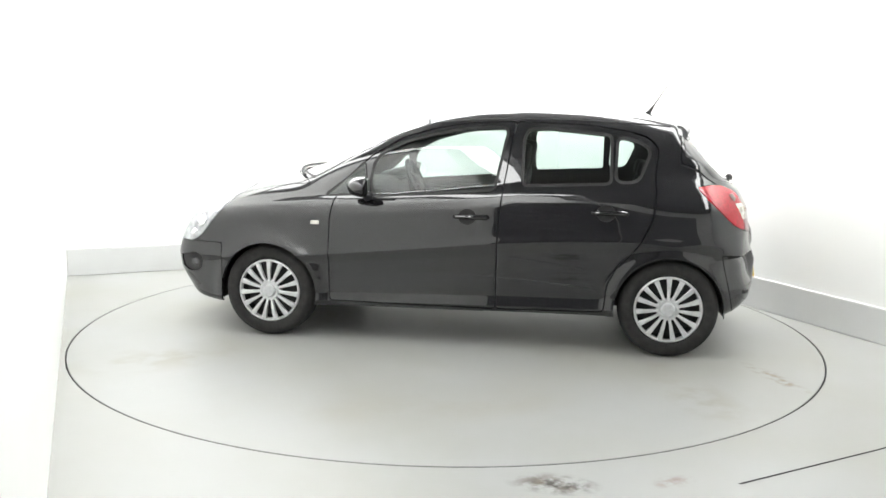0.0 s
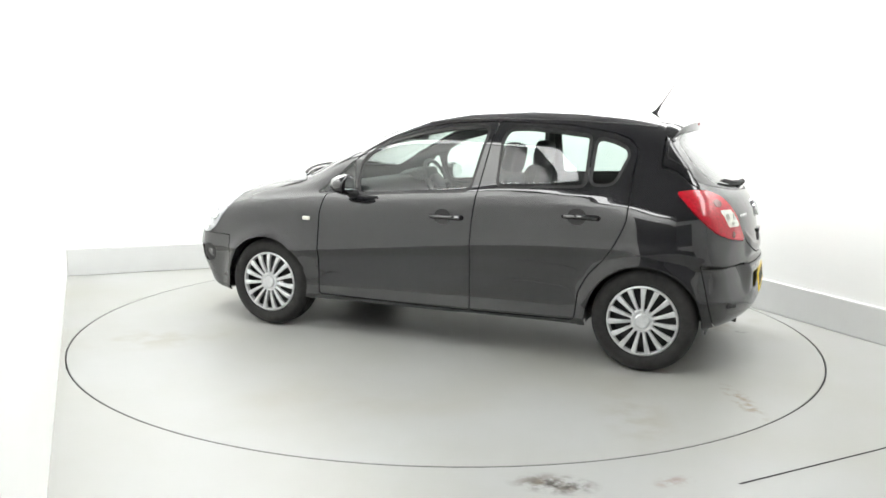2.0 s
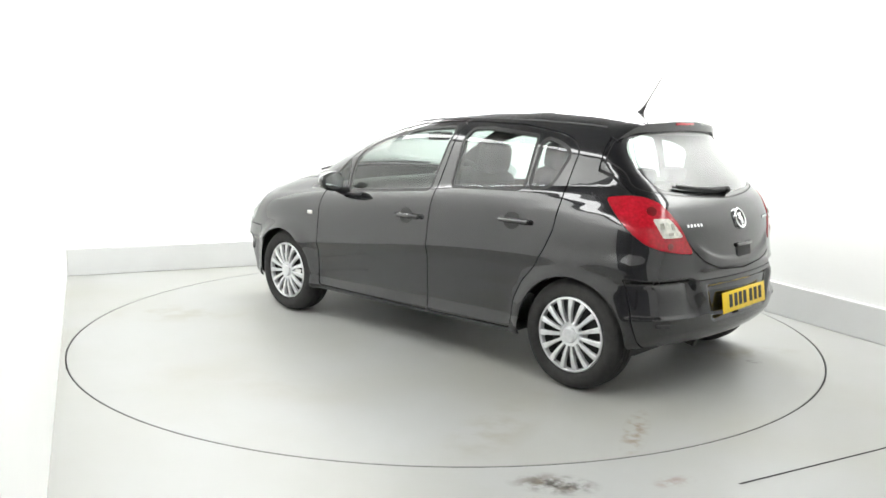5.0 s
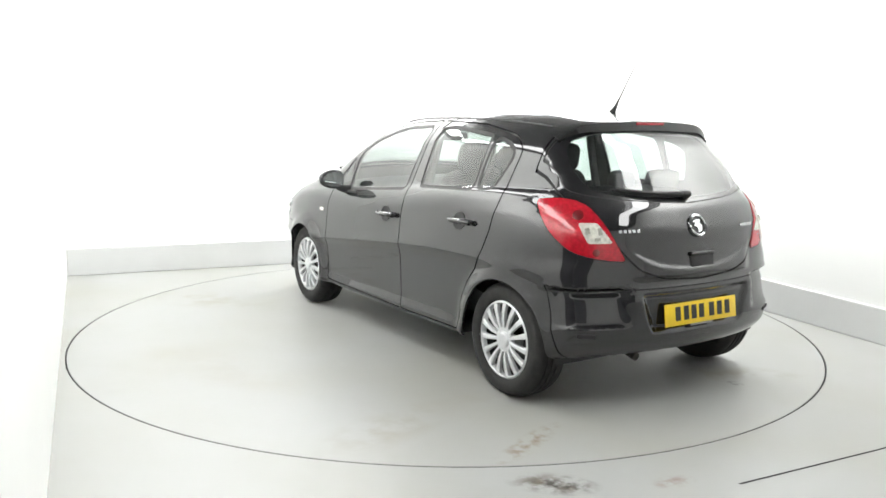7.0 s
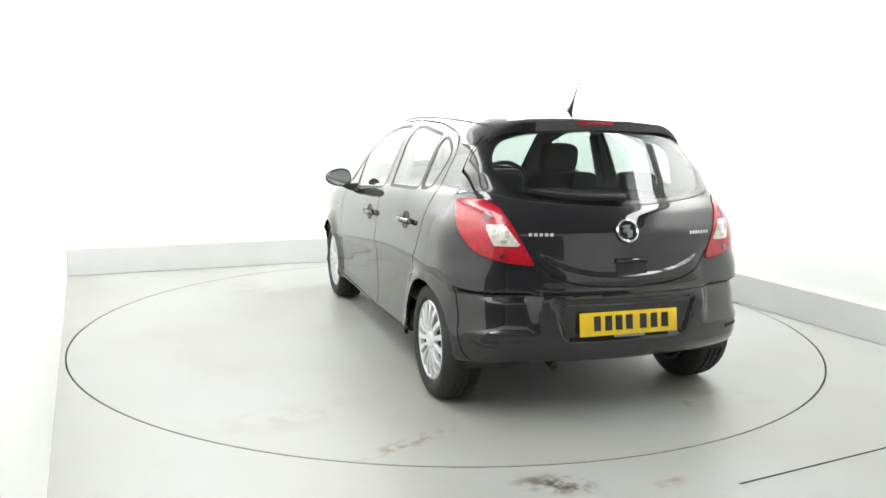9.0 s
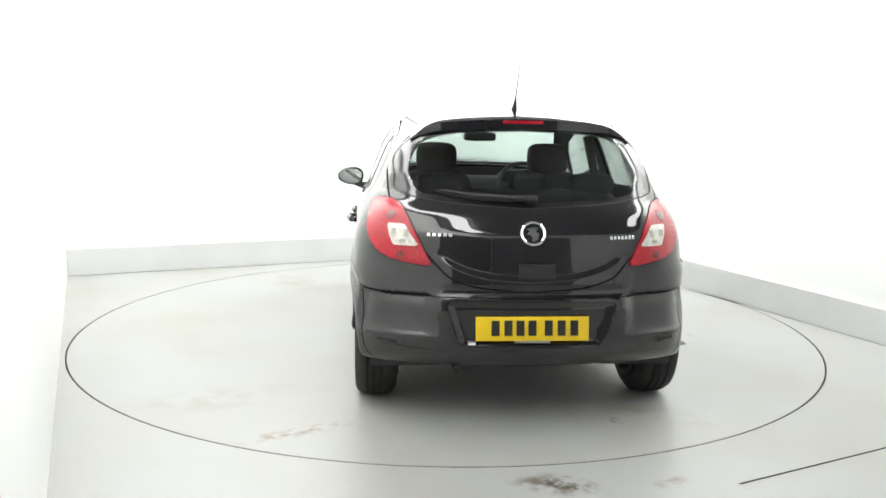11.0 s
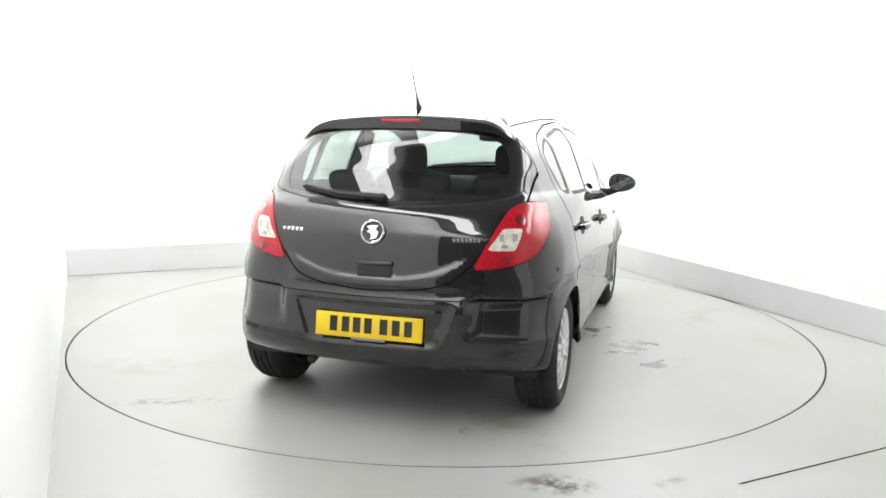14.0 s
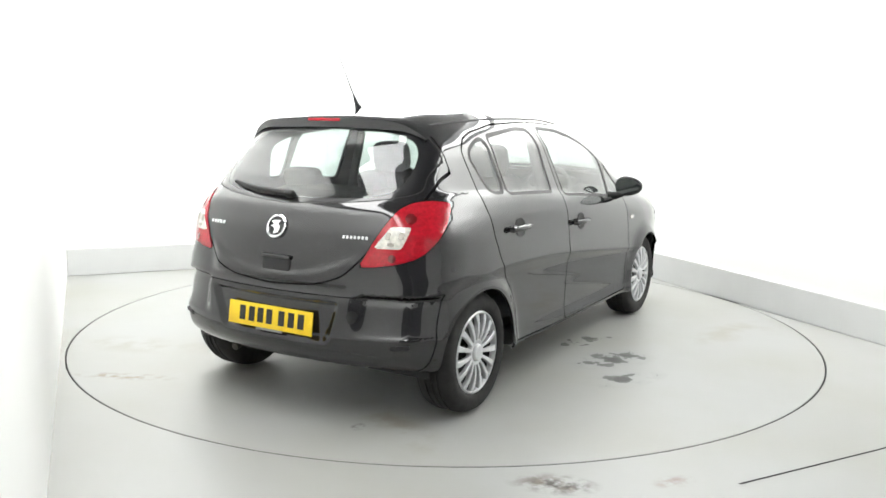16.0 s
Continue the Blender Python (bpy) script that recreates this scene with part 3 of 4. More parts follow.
def side_field(poly, r, sign):
    poly = bowed(poly, r)

    def f(p, n):
        d = rounded(poly, p[:, 0], p[:, 2])
        return np.where((p[:, 1] * sign > 0.25) & (p[:, 0] > -1.6), np.maximum(d, 0.3 * (0.42 - np.abs(n[:, 1]))), 1.0)
    return f


def rear_field(poly, r, reach=1.325):
    poly = bowed(poly, r)

    def f(p, n):
        d = np.maximum(rounded(poly, p[:, 1], p[:, 2]), p[:, 0] + reach)
        return np.where((p[:, 0] < -1.0), d, 1.0)
    return f


def turned(p, sign):
    """Angle in degrees round the body's rear corner: 0 faces backwards, 90 aside."""
    return np.degrees(np.arctan2(p[:, 1] * sign - LAMP_AXIS[1], LAMP_AXIS[0] - p[:, 0]))


def lamp_field(poly, r, sign):
    poly = [(a / 100, b) for a, b in poly]
    poly = bowed(poly, r)

    def f(p, n):
        a = turned(p, sign)
        d = rounded(poly, a / 100, p[:, 2])
        return np.where((p[:, 0] < -1.0) & (p[:, 1] * sign > 0.1), d, 1.0)
    return f


def less(field, amount):
    return lambda p, n: field(p, n) - amount


def take(m, field, gap=0.0):
    """Takes the piece inside the field out of m, leaving a joint; returns the rest and the piece."""
    _, rest = split(m, less(field, gap))
    piece, _ = split(m, less(field, -gap))
    return rest, piece


def place(p, n, ahead=(1, 0, 0)):
    """A pose on the skin: z outwards, x along the car as given."""
    z = Vector(n).normalized()
    x = Vector(ahead)
    x = (x - z * x.dot(z)).normalized()
    y = z.cross(x)
    return Matrix((x, y, z)).transposed().to_4x4(), Vector(p)


def on_side(x, z, sign):
    """The pose on the body side at that place: x forward, z outwards."""
    lo, hi = 0.2, 1.1
    for _ in range(40):
        mid = (lo + hi) / 2
        lo, hi = (mid, hi) if shape(np.array([[x, mid * sign, z]]))[0] < 0 else (lo, mid)
    p = np.array([[x, lo * sign, z]])
    r, at = place(p[0], slope(p)[0])
    return Matrix.Translation(at) @ r


def on_top(x, y):
    """The skin's height over that place."""
    lo, hi = 0.9, 1.7
    for _ in range(40):
        mid = (lo + hi) / 2
        lo, hi = (mid, hi) if shape(np.array([[x, y, mid]]))[0] < 0 else (lo, mid)
    return lo


def on_rear(y, z):
    """The pose on the tail at that place: x to the car's left, z outwards."""
    lo, hi = 1.0, 2.2
    for _ in range(40):
        mid = (lo + hi) / 2
        lo, hi = (mid, hi) if shape(np.array([[-mid, y, z]]))[0] < 0 else (lo, mid)
    p = np.array([[-lo, y, z]])
    r, at = place(p[0], slope(p)[0], (0, -1, 0))
    return Matrix.Translation(at) @ r


def build_car():
    car = new("car")
    tagged(car, "glossy black five-door hatchback parked on the turntable", "car")
    body = skin()
    liner = body
    # wheel arches
    for wx in (WHEEL_X, -WHEEL_X):
        def arch(p, n, wx=wx):
            return np.where(np.abs(p[:, 1]) > 0.42, np.hypot(p[:, 0] - wx, p[:, 2] - 0.29) - ARCH_R, 1.0)
        _, body = split(body, arch)
        _, liner = split(liner, less(arch, 0.03))
    glasses = []

    def window(field, name, material, label, wide=0.018):
        nonlocal body, liner
        ring, body = split(body, less(field, wide))
        pane, seal = split(ring, field)
        _, liner = split(liner, less(field, 0.004))
        glasses.append((name, pane, material, label, seal))

    def screen(p, n):
        y = np.abs(p[:, 1])
        lo, hi = 1.20 - 0.50 * y * y, 0.33 - 0.22 * y * y
        edge = 0.68 - 0.16 * (1.1 - p[:, 0]) / 0.8
        return np.where((n[:, 2] > 0.3) & (p[:, 0] > 0), np.maximum(np.maximum(p[:, 0] - lo, hi - p[:, 0]), y - edge), 1.0)

    # the rear screen: clear in the middle, printed black round its rim
    outer, clear = rear_field(whole(BACK_GLASS), 0.03), rear_field(whole(GLASS_CLEAR), 0.05)
    ring, body = split(body, less(outer, 0.006))
    screen_glass, rear_seal = split(ring, outer)
    rear_pane, border = split(screen_glass, clear)
    _, liner = split(liner, clear)
    window(screen, "windscreen", GLASS, "clear windscreen", 0.02)
    for s in (1, -1):
        window(side_field(FRONT_WINDOW, 0.025, s), "door_window", GLASS, "clear side window")
        window(side_field(QUARTER_LIGHT, 0.02, s), "quarter_light", GLASS, "small three-cornered front quarter light", 0.010)
        window(side_field(REAR_WINDOW, 0.025, s), "door_window", GLASS, "clear side window")
        window(side_field(REAR_QUARTER, 0.04, s), "quarter_light", GLASS, "small fixed rear quarter light")
    # lamps
    lamps, heads, fogs = [], [], []
    for s in (1, -1):
        body, piece = take(body, lamp_field(TAIL_LAMP, 0.03, s), 0.002)
        lamps.append(split(piece, lamp_field(LAMP_CLEAR, 0.01, s)))

        def head(poly, r, s=s):
            poly = bowed(poly, r)
            return lambda p, n: np.where((p[:, 1] * s > 0.36) & (p[:, 0] > 1.4), rounded(poly, p[:, 0], p[:, 2]), 1.0)
        body, piece = take(body, head(HEADLAMP, 0.04), 0.002)
        heads.append(piece)
        body, piece = take(body, head(FOG_RECESS, 0.05), 0.001)
        fogs.append((s, piece))
    # panels
    panels = []
    body, gate = take(body, rear_field(whole(TAILGATE), 0.05, 1.30), 0.004)
    panels.append(("tailgate", gate))
    for s in (1, -1):
        for poly, r, name in ((FRONT_DOOR, 0.03, "front_door"), (REAR_DOOR, 0.03, "rear_door")):
            body, door = take(body, side_field(poly, r, s), 0.004)
            panels.append((name, door))

    def bonnet(p, n):
        y = np.abs(p[:, 1])
        return np.where((p[:, 0] > 0.7) & (n[:, 2] > 0.2), np.maximum(np.maximum(1.25 - 0.50 * y * y - p[:, 0], p[:, 0] - 1.90 + 0.4 * y * y), y - 0.70 + 0.16 * (p[:, 0] - 1)), 1.0)
    body, piece = take(body, bonnet, 0.0025)
    panels.append(("bonnet", piece))
    # the open underside is closed by a floor pan
    _, body = split(body, lambda p, n: np.where(n[:, 2] < -0.8, -1.0, 1.0))

    def rear_bumper(p, n):
        seam = 0.618 + 0.02 * np.clip((p[:, 0] + 1.75) / 0.2, 0, 1)
        return np.maximum(p[:, 2] - seam, p[:, 0] + 1.555 + 0.25 * (0.62 - p[:, 2]))

    def front_bumper(p, n):
        return np.maximum(p[:, 2] - 0.60, 1.575 - p[:, 0])
    for field, name in ((rear_bumper, "rear_bumper"), (front_bumper, "front_bumper")):
        body, piece = take(body, field, 0.0025)
        panels.append((name, piece))
    panel("body", body, PAINT, car)
    made = {}
    for name, piece in panels:
        made.setdefault(name, []).append(panel(name, piece, PAINT, car))
    for name, pane, material, label, seal in glasses:
        ob = panel(name, pane, material, car, label, depth=0, out=-0.003)
        if len(seal[2]):
            panel("window_seal", seal, SEAL, ob, "matt black rubber seal", depth=0.008, out=-0.001)
    ob = panel("rear_window", rear_pane, REAR_GLASS, car, "clear rear screen", depth=0, out=-0.002)
    panel("glass_border", border, FROST, ob, "glossy black printed border of the glass", depth=0.006, out=-0.002)
    panel("window_seal", rear_seal, SEAL, ob, "matt black rubber seal", depth=0.012, out=-0.004)
    for clear, red in lamps:
        ob = panel("tail_lamp", red, RED_LENS, car, "red tail lamp lens", out=0.004)
        panel("reversing_lamp", clear, CLEAR_LENS, ob, "clear reversing and indicator lens", out=0.005)
        s = 1 if red[0][:, 1].mean() > 0 else -1
        for y, z, r, h, name, label in ((0.640, 0.972, 0.026, 0.0045, "bulb_ring", "dark red bulb ring"), (0.600, 0.800, 0.018, 0.0045, "bulb_ring", "dark red bulb ring")):
            bm = bmesh.new()
            lathe(bm, [(0.0005, h + 0.003), (r * 0.5, h + 0.0028), (r, h + 0.001), (r * 1.05, h - 0.006)], on_rear(s * y, z) @ pose(0, 0, 0, 90, 0, 0), 24)
            part(name, bm, DEEP_RED, ob, label)
        for y, z, w, h in ((0.628, 0.900, 0.024, 0.030), (0.575, 0.898, 0.020, 0.034), (0.590, 0.862, 0.030, 0.014)):
            bm = bmesh.new()
            box(bm, w, h, 0.004, on_rear(s * y, z) @ pose(0, 0, 0.0065, 0, 0, 0), 0.0015, 1)
            part("lens_facet", bm, FACET, ob, "grey facet behind the clear lens")
    for s, piece in zip((1, -1), heads):
        ob = panel("headlamp", piece, HEAD_LENS, car, "clear headlamp with bright reflector", out=0.003)
        for x, z, r in ((1.735, 0.735, 0.036), (1.80, 0.655, 0.024)):
            bm = bmesh.new()
            lathe(bm, [(0.0005, 0.010), (r * 0.6, 0.009), (r * 0.9, 0.004), (r, 0.007), (r * 1.12, 0.003), (r * 1.15, -0.004)], on_side(x, z, s) @ pose(0, 0, 0, 90, 0, 0), 24)
            part("headlamp_bowl", bm, CHROME, ob, "chrome reflector bowl")
    for s, piece in fogs:
        ob = panel("fog_lamp_recess", piece, TRIM, car, "black plastic fog lamp surround", out=-0.012, depth=0.02)
        bm = bmesh.new()
        m = on_side(1.80, 0.455, s)
        lathe(bm, [(0.0005, 0.008), (0.018, 0.007), (0.026, 0.0), (0.031, 0.004), (0.034, -0.01)], m @ pose(0, 0, -0.014, 90, 0, 0), 24)
        part("fog_lamp", bm, FOG_LENS, ob, "round smoked fog lamp")
    # inner lining, set in from the skin; pale above the belt's top
    v, n, t = liner
    inner = (v - n * 0.022, n, t)
    low, high = split(inner, lambda p, q: 1.33 - p[:, 2] - 0.0 * q[:, 0])
    mesh_object("lining", high[0], high[2][:, ::-1], LINING, car, "dark interior lining")
    mesh_object("headlining", low[0], low[2][:, ::-1], HEADLINING, car, "pale interior headlining")
    build_wheels(car)
    build_fittings(car, made)
    build_interior(car)
    return car


def build_fittings(car, made):
    # roof spoiler over the rear screen
    n = 33
    verts, faces = [], []
    for k in range(n):
        y = -0.545 + 1.09 * k / (n - 1)
        a = abs(y)
        xt = -1.428 + 0.24 * y * y + 0.6 * a ** 8 + 0.9 * max(a - 0.40, 0) ** 2
        th = 0.046 * (1 - (a / 0.57) ** 4) + 0.003
        x0 = -1.27 + 0.10 * a * a
        z0 = on_top(x0, y)
        zt = z0 - 0.18 * (x0 - xt) - 0.9 * max(a - 0.42, 0) ** 2
        verts += [(x0, y, z0 - 0.004), ((x0 + xt) / 2, y, (z0 + zt) / 2 + 0.003), (xt + 0.012, y, zt + 0.002), (xt, y, zt - 0.004), (xt + 0.004, y, zt - 0.004 - th), (xt + 0.05, y, zt - 0.010 - th), (-1.35, y, z0 - 0.05)]
    w = 7
    for k in range(n - 1):
        for i in range(w):
            a, b = k * w + i, k * w + (i + 1) % w
            faces.append((a, a + w, b + w, b))
    faces += [tuple(range(w)), tuple(range((n - 1) * w, n * w))[::-1]]
    bm = bmesh.new()
    vs = [bm.verts.new(v) for v in verts]
    for f in faces:
        bm.faces.new([vs[i] for i in f])
    spoiler = part("roof_spoiler", bm, PAINT, car, "black spoiler above the rear screen", 30)
    bm = bmesh.new()
    box(bm, 0.010, 0.20, 0.016, pose(-1.424, 0, float(TOP_LINE(np.array([-1.36]))[0]) - 0.030), 0.004)
    part("brake_lamp", bm, RED_LENS, spoiler, "red high-level brake lamp")
    # roof mouldings
    for s in (1, -1):
        bm = bmesh.new()
        pts = []
        for k in range(15):
            x = -1.24 + 1.42 * k / 14
            y = 0.540 - 0.09 * max(-x - 0.6, 0) ** 2
            pts.append((x, s * y, on_top(x, y) + 0.0005))
        tube(bm, pts, 0.005, 6)
        part("roof_moulding", bm, TRIM, car, "thin black roof moulding")
    bm = bmesh.new()
    lathe(bm, [(0.0005, 0.004), (0.009, 0.003), (0.012, -0.004)], on_side(-1.50, 0.742, -1) @ pose(0, 0, 0, 90, 0, 0), 16)
    part("body_plug", bm, TRIM, car, "small round black plug")
    # aerial
    bm = bmesh.new()
    tube(bm, [(-1.135, 0, 1.462), (-1.150, 0, 1.480), (-1.168, 0, 1.508), (-1.180, 0, 1.530)], [0.020, 0.013, 0.008, 0.005], 12)
    base = part("aerial_base", bm, TRIM, car, "black rubber aerial foot")
    bm = bmesh.new()
    tube(bm, [(-1.178, 0, 1.525), (-1.25, 0, 1.640), (-1.345, 0, 1.790)], [0.0045, 0.0035, 0.0026], 6)
    part("aerial_mast", bm, TRIM, base, "thin black aerial mast")
    # rear wiper
    gate = made["tailgate"][0]
    bm = bmesh.new()
    pts = [on_rear(y, z) @ Vector((0, 0, 0.018)) for y, z in ((0.0, 1.046), (0.14, 1.050), (0.28, 1.060), (0.41, 1.078))]
    tube(bm, pts, [0.016, 0.013, 0.010, 0.007], 8)
    wiper = part("rear_wiper", bm, TRIM, gate, "black rear wiper arm")
    bm = bmesh.new()
    pts = [on_rear(y, z) @ Vector((0, 0, 0.010)) for y, z in ((0.08, 1.040), (0.22, 1.046), (0.34, 1.062), (0.43, 1.080))]
    tube(bm, pts, 0.006, 6)
    part("wiper_blade", bm, SEAL, gate, "black wiper blade")
    bm = bmesh.new()
    box(bm, 0.055, 0.034, 0.045, on_rear(-0.005, 1.043) @ pose(0, 0, 0.015), 0.014, 3)
    part("wiper_cap", bm, TRIM, gate, "black wiper pivot cap")
    # badge: a ring with a plain swept shape inside
    m = on_rear(0.0, 0.907)
    bm = bmesh.new()
    lathe(bm, [(0.0005, 0.004), (0.048, 0.004), (0.049, -0.006)], m @ pose(0, 0, 0, 90, 0, 0), 32)
    badge = part("badge", bm, FROST, gate, "round chrome badge")
    bm = bmesh.new()
    lathe(bm, [(0.047, 0.0), (0.047, 0.010), (0.052, 0.013), (0.058, 0.009), (0.059, -0.004)], m @ pose(0, 0, 0, 90, 0, 0), 40)
    part("badge_ring", bm, CHROME, badge, "chrome ring")
    bm = bmesh.new()
    pts = [(-0.040, 0.026), (-0.010, 0.034), (0.028, 0.034), (0.014, 0.012), (0.032, -0.002), (0.024, -0.036), (-0.008, -0.046), (-0.006, -0.020), (-0.020, -0.006), (-0.036, -0.004), (-0.018, 0.012)]
    pts = [(0.84 * x, 0.84 * y) for x, y in pts]
    top = [bm.verts.new(m @ Vector((x, y, 0.010))) for x, y in pts]
    low = [bm.verts.new(m @ Vector((x, y, 0.003))) for x, y in pts]
    bm.faces.new(top)
    for k in range(len(pts)):
        bm.faces.new((top[k], low[k], low[(k + 1) % len(pts)], top[(k + 1) % len(pts)]))
    part("badge_shape", bm, CHROME, badge, "chrome figure")
    # two words in chrome, as plain bars
    for y0, z, count, step in ((0.484, 0.896, 5, 0.0245), (-0.362, 0.886, 7, 0.0182)):
        for k in range(count):
            m = on_rear(y0 - step * (k + 0.5), z)
            bm = bmesh.new()
            box(bm, step * 0.66, 0.016, 0.004, m @ pose(0, 0, 0.001), 0.001, 1)
            part("chrome_lettering", bm, CHROME, gate, "small chrome bar")
    # boot release pocket
    bm = bmesh.new()
    m = on_rear(-0.018, 0.735)
    box(bm, 0.165, 0.070, 0.012, m, 0.005)
    pocket = part("boot_pocket", bm, TRIM, gate, "black recess of the boot release")
    bm = bmesh.new()
    box(bm, 0.175, 0.020, 0.022, m @ pose(0, 0.036, 0.004, 18), 0.007, 3)
    part("boot_handle", bm, PAINT, pocket, "glossy black boot handle")
    # number plate on the bumper; its characters are plain bars
    bumper = made["rear_bumper"][0]
    m = Matrix.Translation((-1.838, 0.0, 0.481)) @ pose(0, 0, 0, 0, 0, -90) @ pose(0, 0, 0, 90 - 8, 0, 0)
    bm = bmesh.new()
    box(bm, 0.520, 0.111, 0.006, m, 0.0025)
    plate = part("number_plate", bm, YELLOW, bumper, "yellow rear number plate with dark bars")
    xs = [-0.170, -0.111, -0.056, -0.001, 0.074, 0.133, 0.192]
    for k, x in enumerate(xs):
        bm = bmesh.new()
        box(bm, 0.037, 0.070, 0.0025, m @ pose(x, 0.003, 0.0035), 0.0008, 1)
        part("plate_bar", bm, INK, plate, "plain dark bar")
    bm = bmesh.new()
    box(bm, 0.165, 0.010, 0.003, m @ pose(0.0, -0.061, 0.0005), 0.001, 1)
    part("dealer_strip", bm, HEADLINING, bumper, "pale strip below the plate")
    bm = bmesh.new()
    tube(bm, [(-1.50, 0.335, 0.285), (-1.66, 0.335, 0.280), (-1.735, 0.335, 0.262)], 0.021, 14)
    part("exhaust_pipe", bm, EXHAUST, car, "dull steel exhaust pipe end")
    for y in (0.66, -0.66):
        bm = bmesh.new()
        m = on_rear(y, 0.405)
        box(bm, 0.09, 0.022, 0.008, m, 0.004)
        part("reflector", bm, TRIM, bumper, "small dark bumper reflector")
    # floor pan
    bm = bmesh.new()
    box(bm, 3.30, 1.28, 0.06, pose(0.12, 0, 0.300), 0.02)
    part("floor_pan", bm, TRIM, car, "black underbody")
    # side fittings
    doors = {("front_door", 1): made["front_door"][0], ("front_door", -1): made["front_door"][1], ("rear_door", 1): made["rear_door"][0], ("rear_door", -1): made["rear_door"][1]}
    for s in (1, -1):
        for door, x, z in (("front_door", -0.035, 0.824), ("rear_door", -0.868, 0.872)):
            m = on_side(x, z, s)
            flip = 1 if s > 0 else -1
            bm = bmesh.new()
            lathe(bm, [(0.0005, 0.002), (0.044, 0.002), (0.048, 0.0035), (0.051, -0.006)], m @ pose(0.005, 0, 0, 90, 0, 0) @ Matrix.Diagonal((1.15, 1, 1.0, 1)), 28)
            cup = part("handle_cup", bm, INK, doors[door, s], "dark cup behind the handle")
            bm = bmesh.new()
            pts = [m @ Vector((x1, 0, h)) for x1, h in ((0.085, 0.004), (0.070, 0.024), (0.030, 0.036), (-0.030, 0.038), (-0.080, 0.032), (-0.112, 0.020), (-0.122, 0.004))]
            tube(bm, pts, [0.010, 0.013, 0.014, 0.014, 0.016, 0.017, 0.012], 10)
            part("door_handle", bm, PAINT, doors[door, s], "glossy black strap handle")
        # side repeater
        bm = bmesh.new()
        box(bm, 0.055, 0.026, 0.012, on_side(0.938, 0.758, s) @ pose(0, 0, 0.002), 0.005, 3)
        part("side_repeater", bm, CLEAR_LENS, car, "small clear side repeater")
        # mirror: a rounded shell, its glass and foot
        bm = bmesh.new()
        bmesh.ops.create_uvsphere(bm, u_segments=28, v_segments=16, radius=1.0)
        for v in bm.verts:
            x, y, z = v.co
            x = x if x > 0 else x * 0.28
            z = math.copysign(abs(z) ** 0.8, z) * (1 - 0.18 * y)
            v.co = (0.60 + 0.105 * x * (1 - 0.15 * y) - 0.010 * y, s * (0.902 + 0.094 * y), 0.995 + 0.064 * z)
        mirror = part("door_mirror", bm, PAINT, doors["front_door", s], "glossy black door mirror")
        bm = bmesh.new()
        bmesh.ops.create_circle(bm, cap_ends=True, segments=28, radius=1.0)
        for v in bm.verts:
            x, y, _ = v.co
            v.co = (0.5685 - 0.010 * x, s * (0.902 + 0.080 * x), 0.995 + 0.051 * math.copysign(abs(y) ** 0.8, y) * (1 - 0.18 * x))
        part("mirror_glass", bm, MIRROR, mirror, "mirror glass")
        bm = bmesh.new()
        tube(bm, [(0.60, s * 0.76, 0.925), (0.605, s * 0.81, 0.927), (0.605, s * 0.85, 0.940), (0.60, s * 0.885, 0.955)], [0.030, 0.026, 0.022, 0.018], 10)
        part("mirror_foot", bm, TRIM, mirror, "black plastic mirror foot")
        bm = bmesh.new()
        box(bm, 0.15, 0.018, 0.012, on_side(0.50, 0.915, s) @ pose(0, 0, 0.003), 0.005)
        part("window_trim", bm, TRIM, doors["front_door", s], "black trim below the window")
    # windscreen wipers and cowl
    for y0, y1 in ((0.62, 0.02), (0.05, -0.52)):
        bm = bmesh.new()
        pts = []
        for k in range(6):
            y = y0 + (y1 - y0) * k / 5
            x = 1.235 - 0.45 * y * y - 0.02 * k / 5
            z = float(TOP_LINE(np.array([x]))[0] - CROWN(np.array([x]))[0] * (y / 0.62) ** 2 * 0.8)
            pts.append((x, y, z + 0.016))
        tube(bm, pts, 0.009, 6)
        part("windscreen_wiper", bm, TRIM, car, "black windscreen wiper")


def cushion(bm, sx, sy, sz, m, puff=0.5):
    """A padded block with soft bulging faces."""
    got = bmesh.ops.create_uvsphere(bm, u_segments=20, v_segments=12, radius=1.0)
    for v in got["verts"]:
        c = [math.copysign(abs(k) ** puff, k) for k in v.co]
        v.co = m @ Vector((c[0] * sx / 2, c[1] * sy / 2, c[2] * sz / 2))


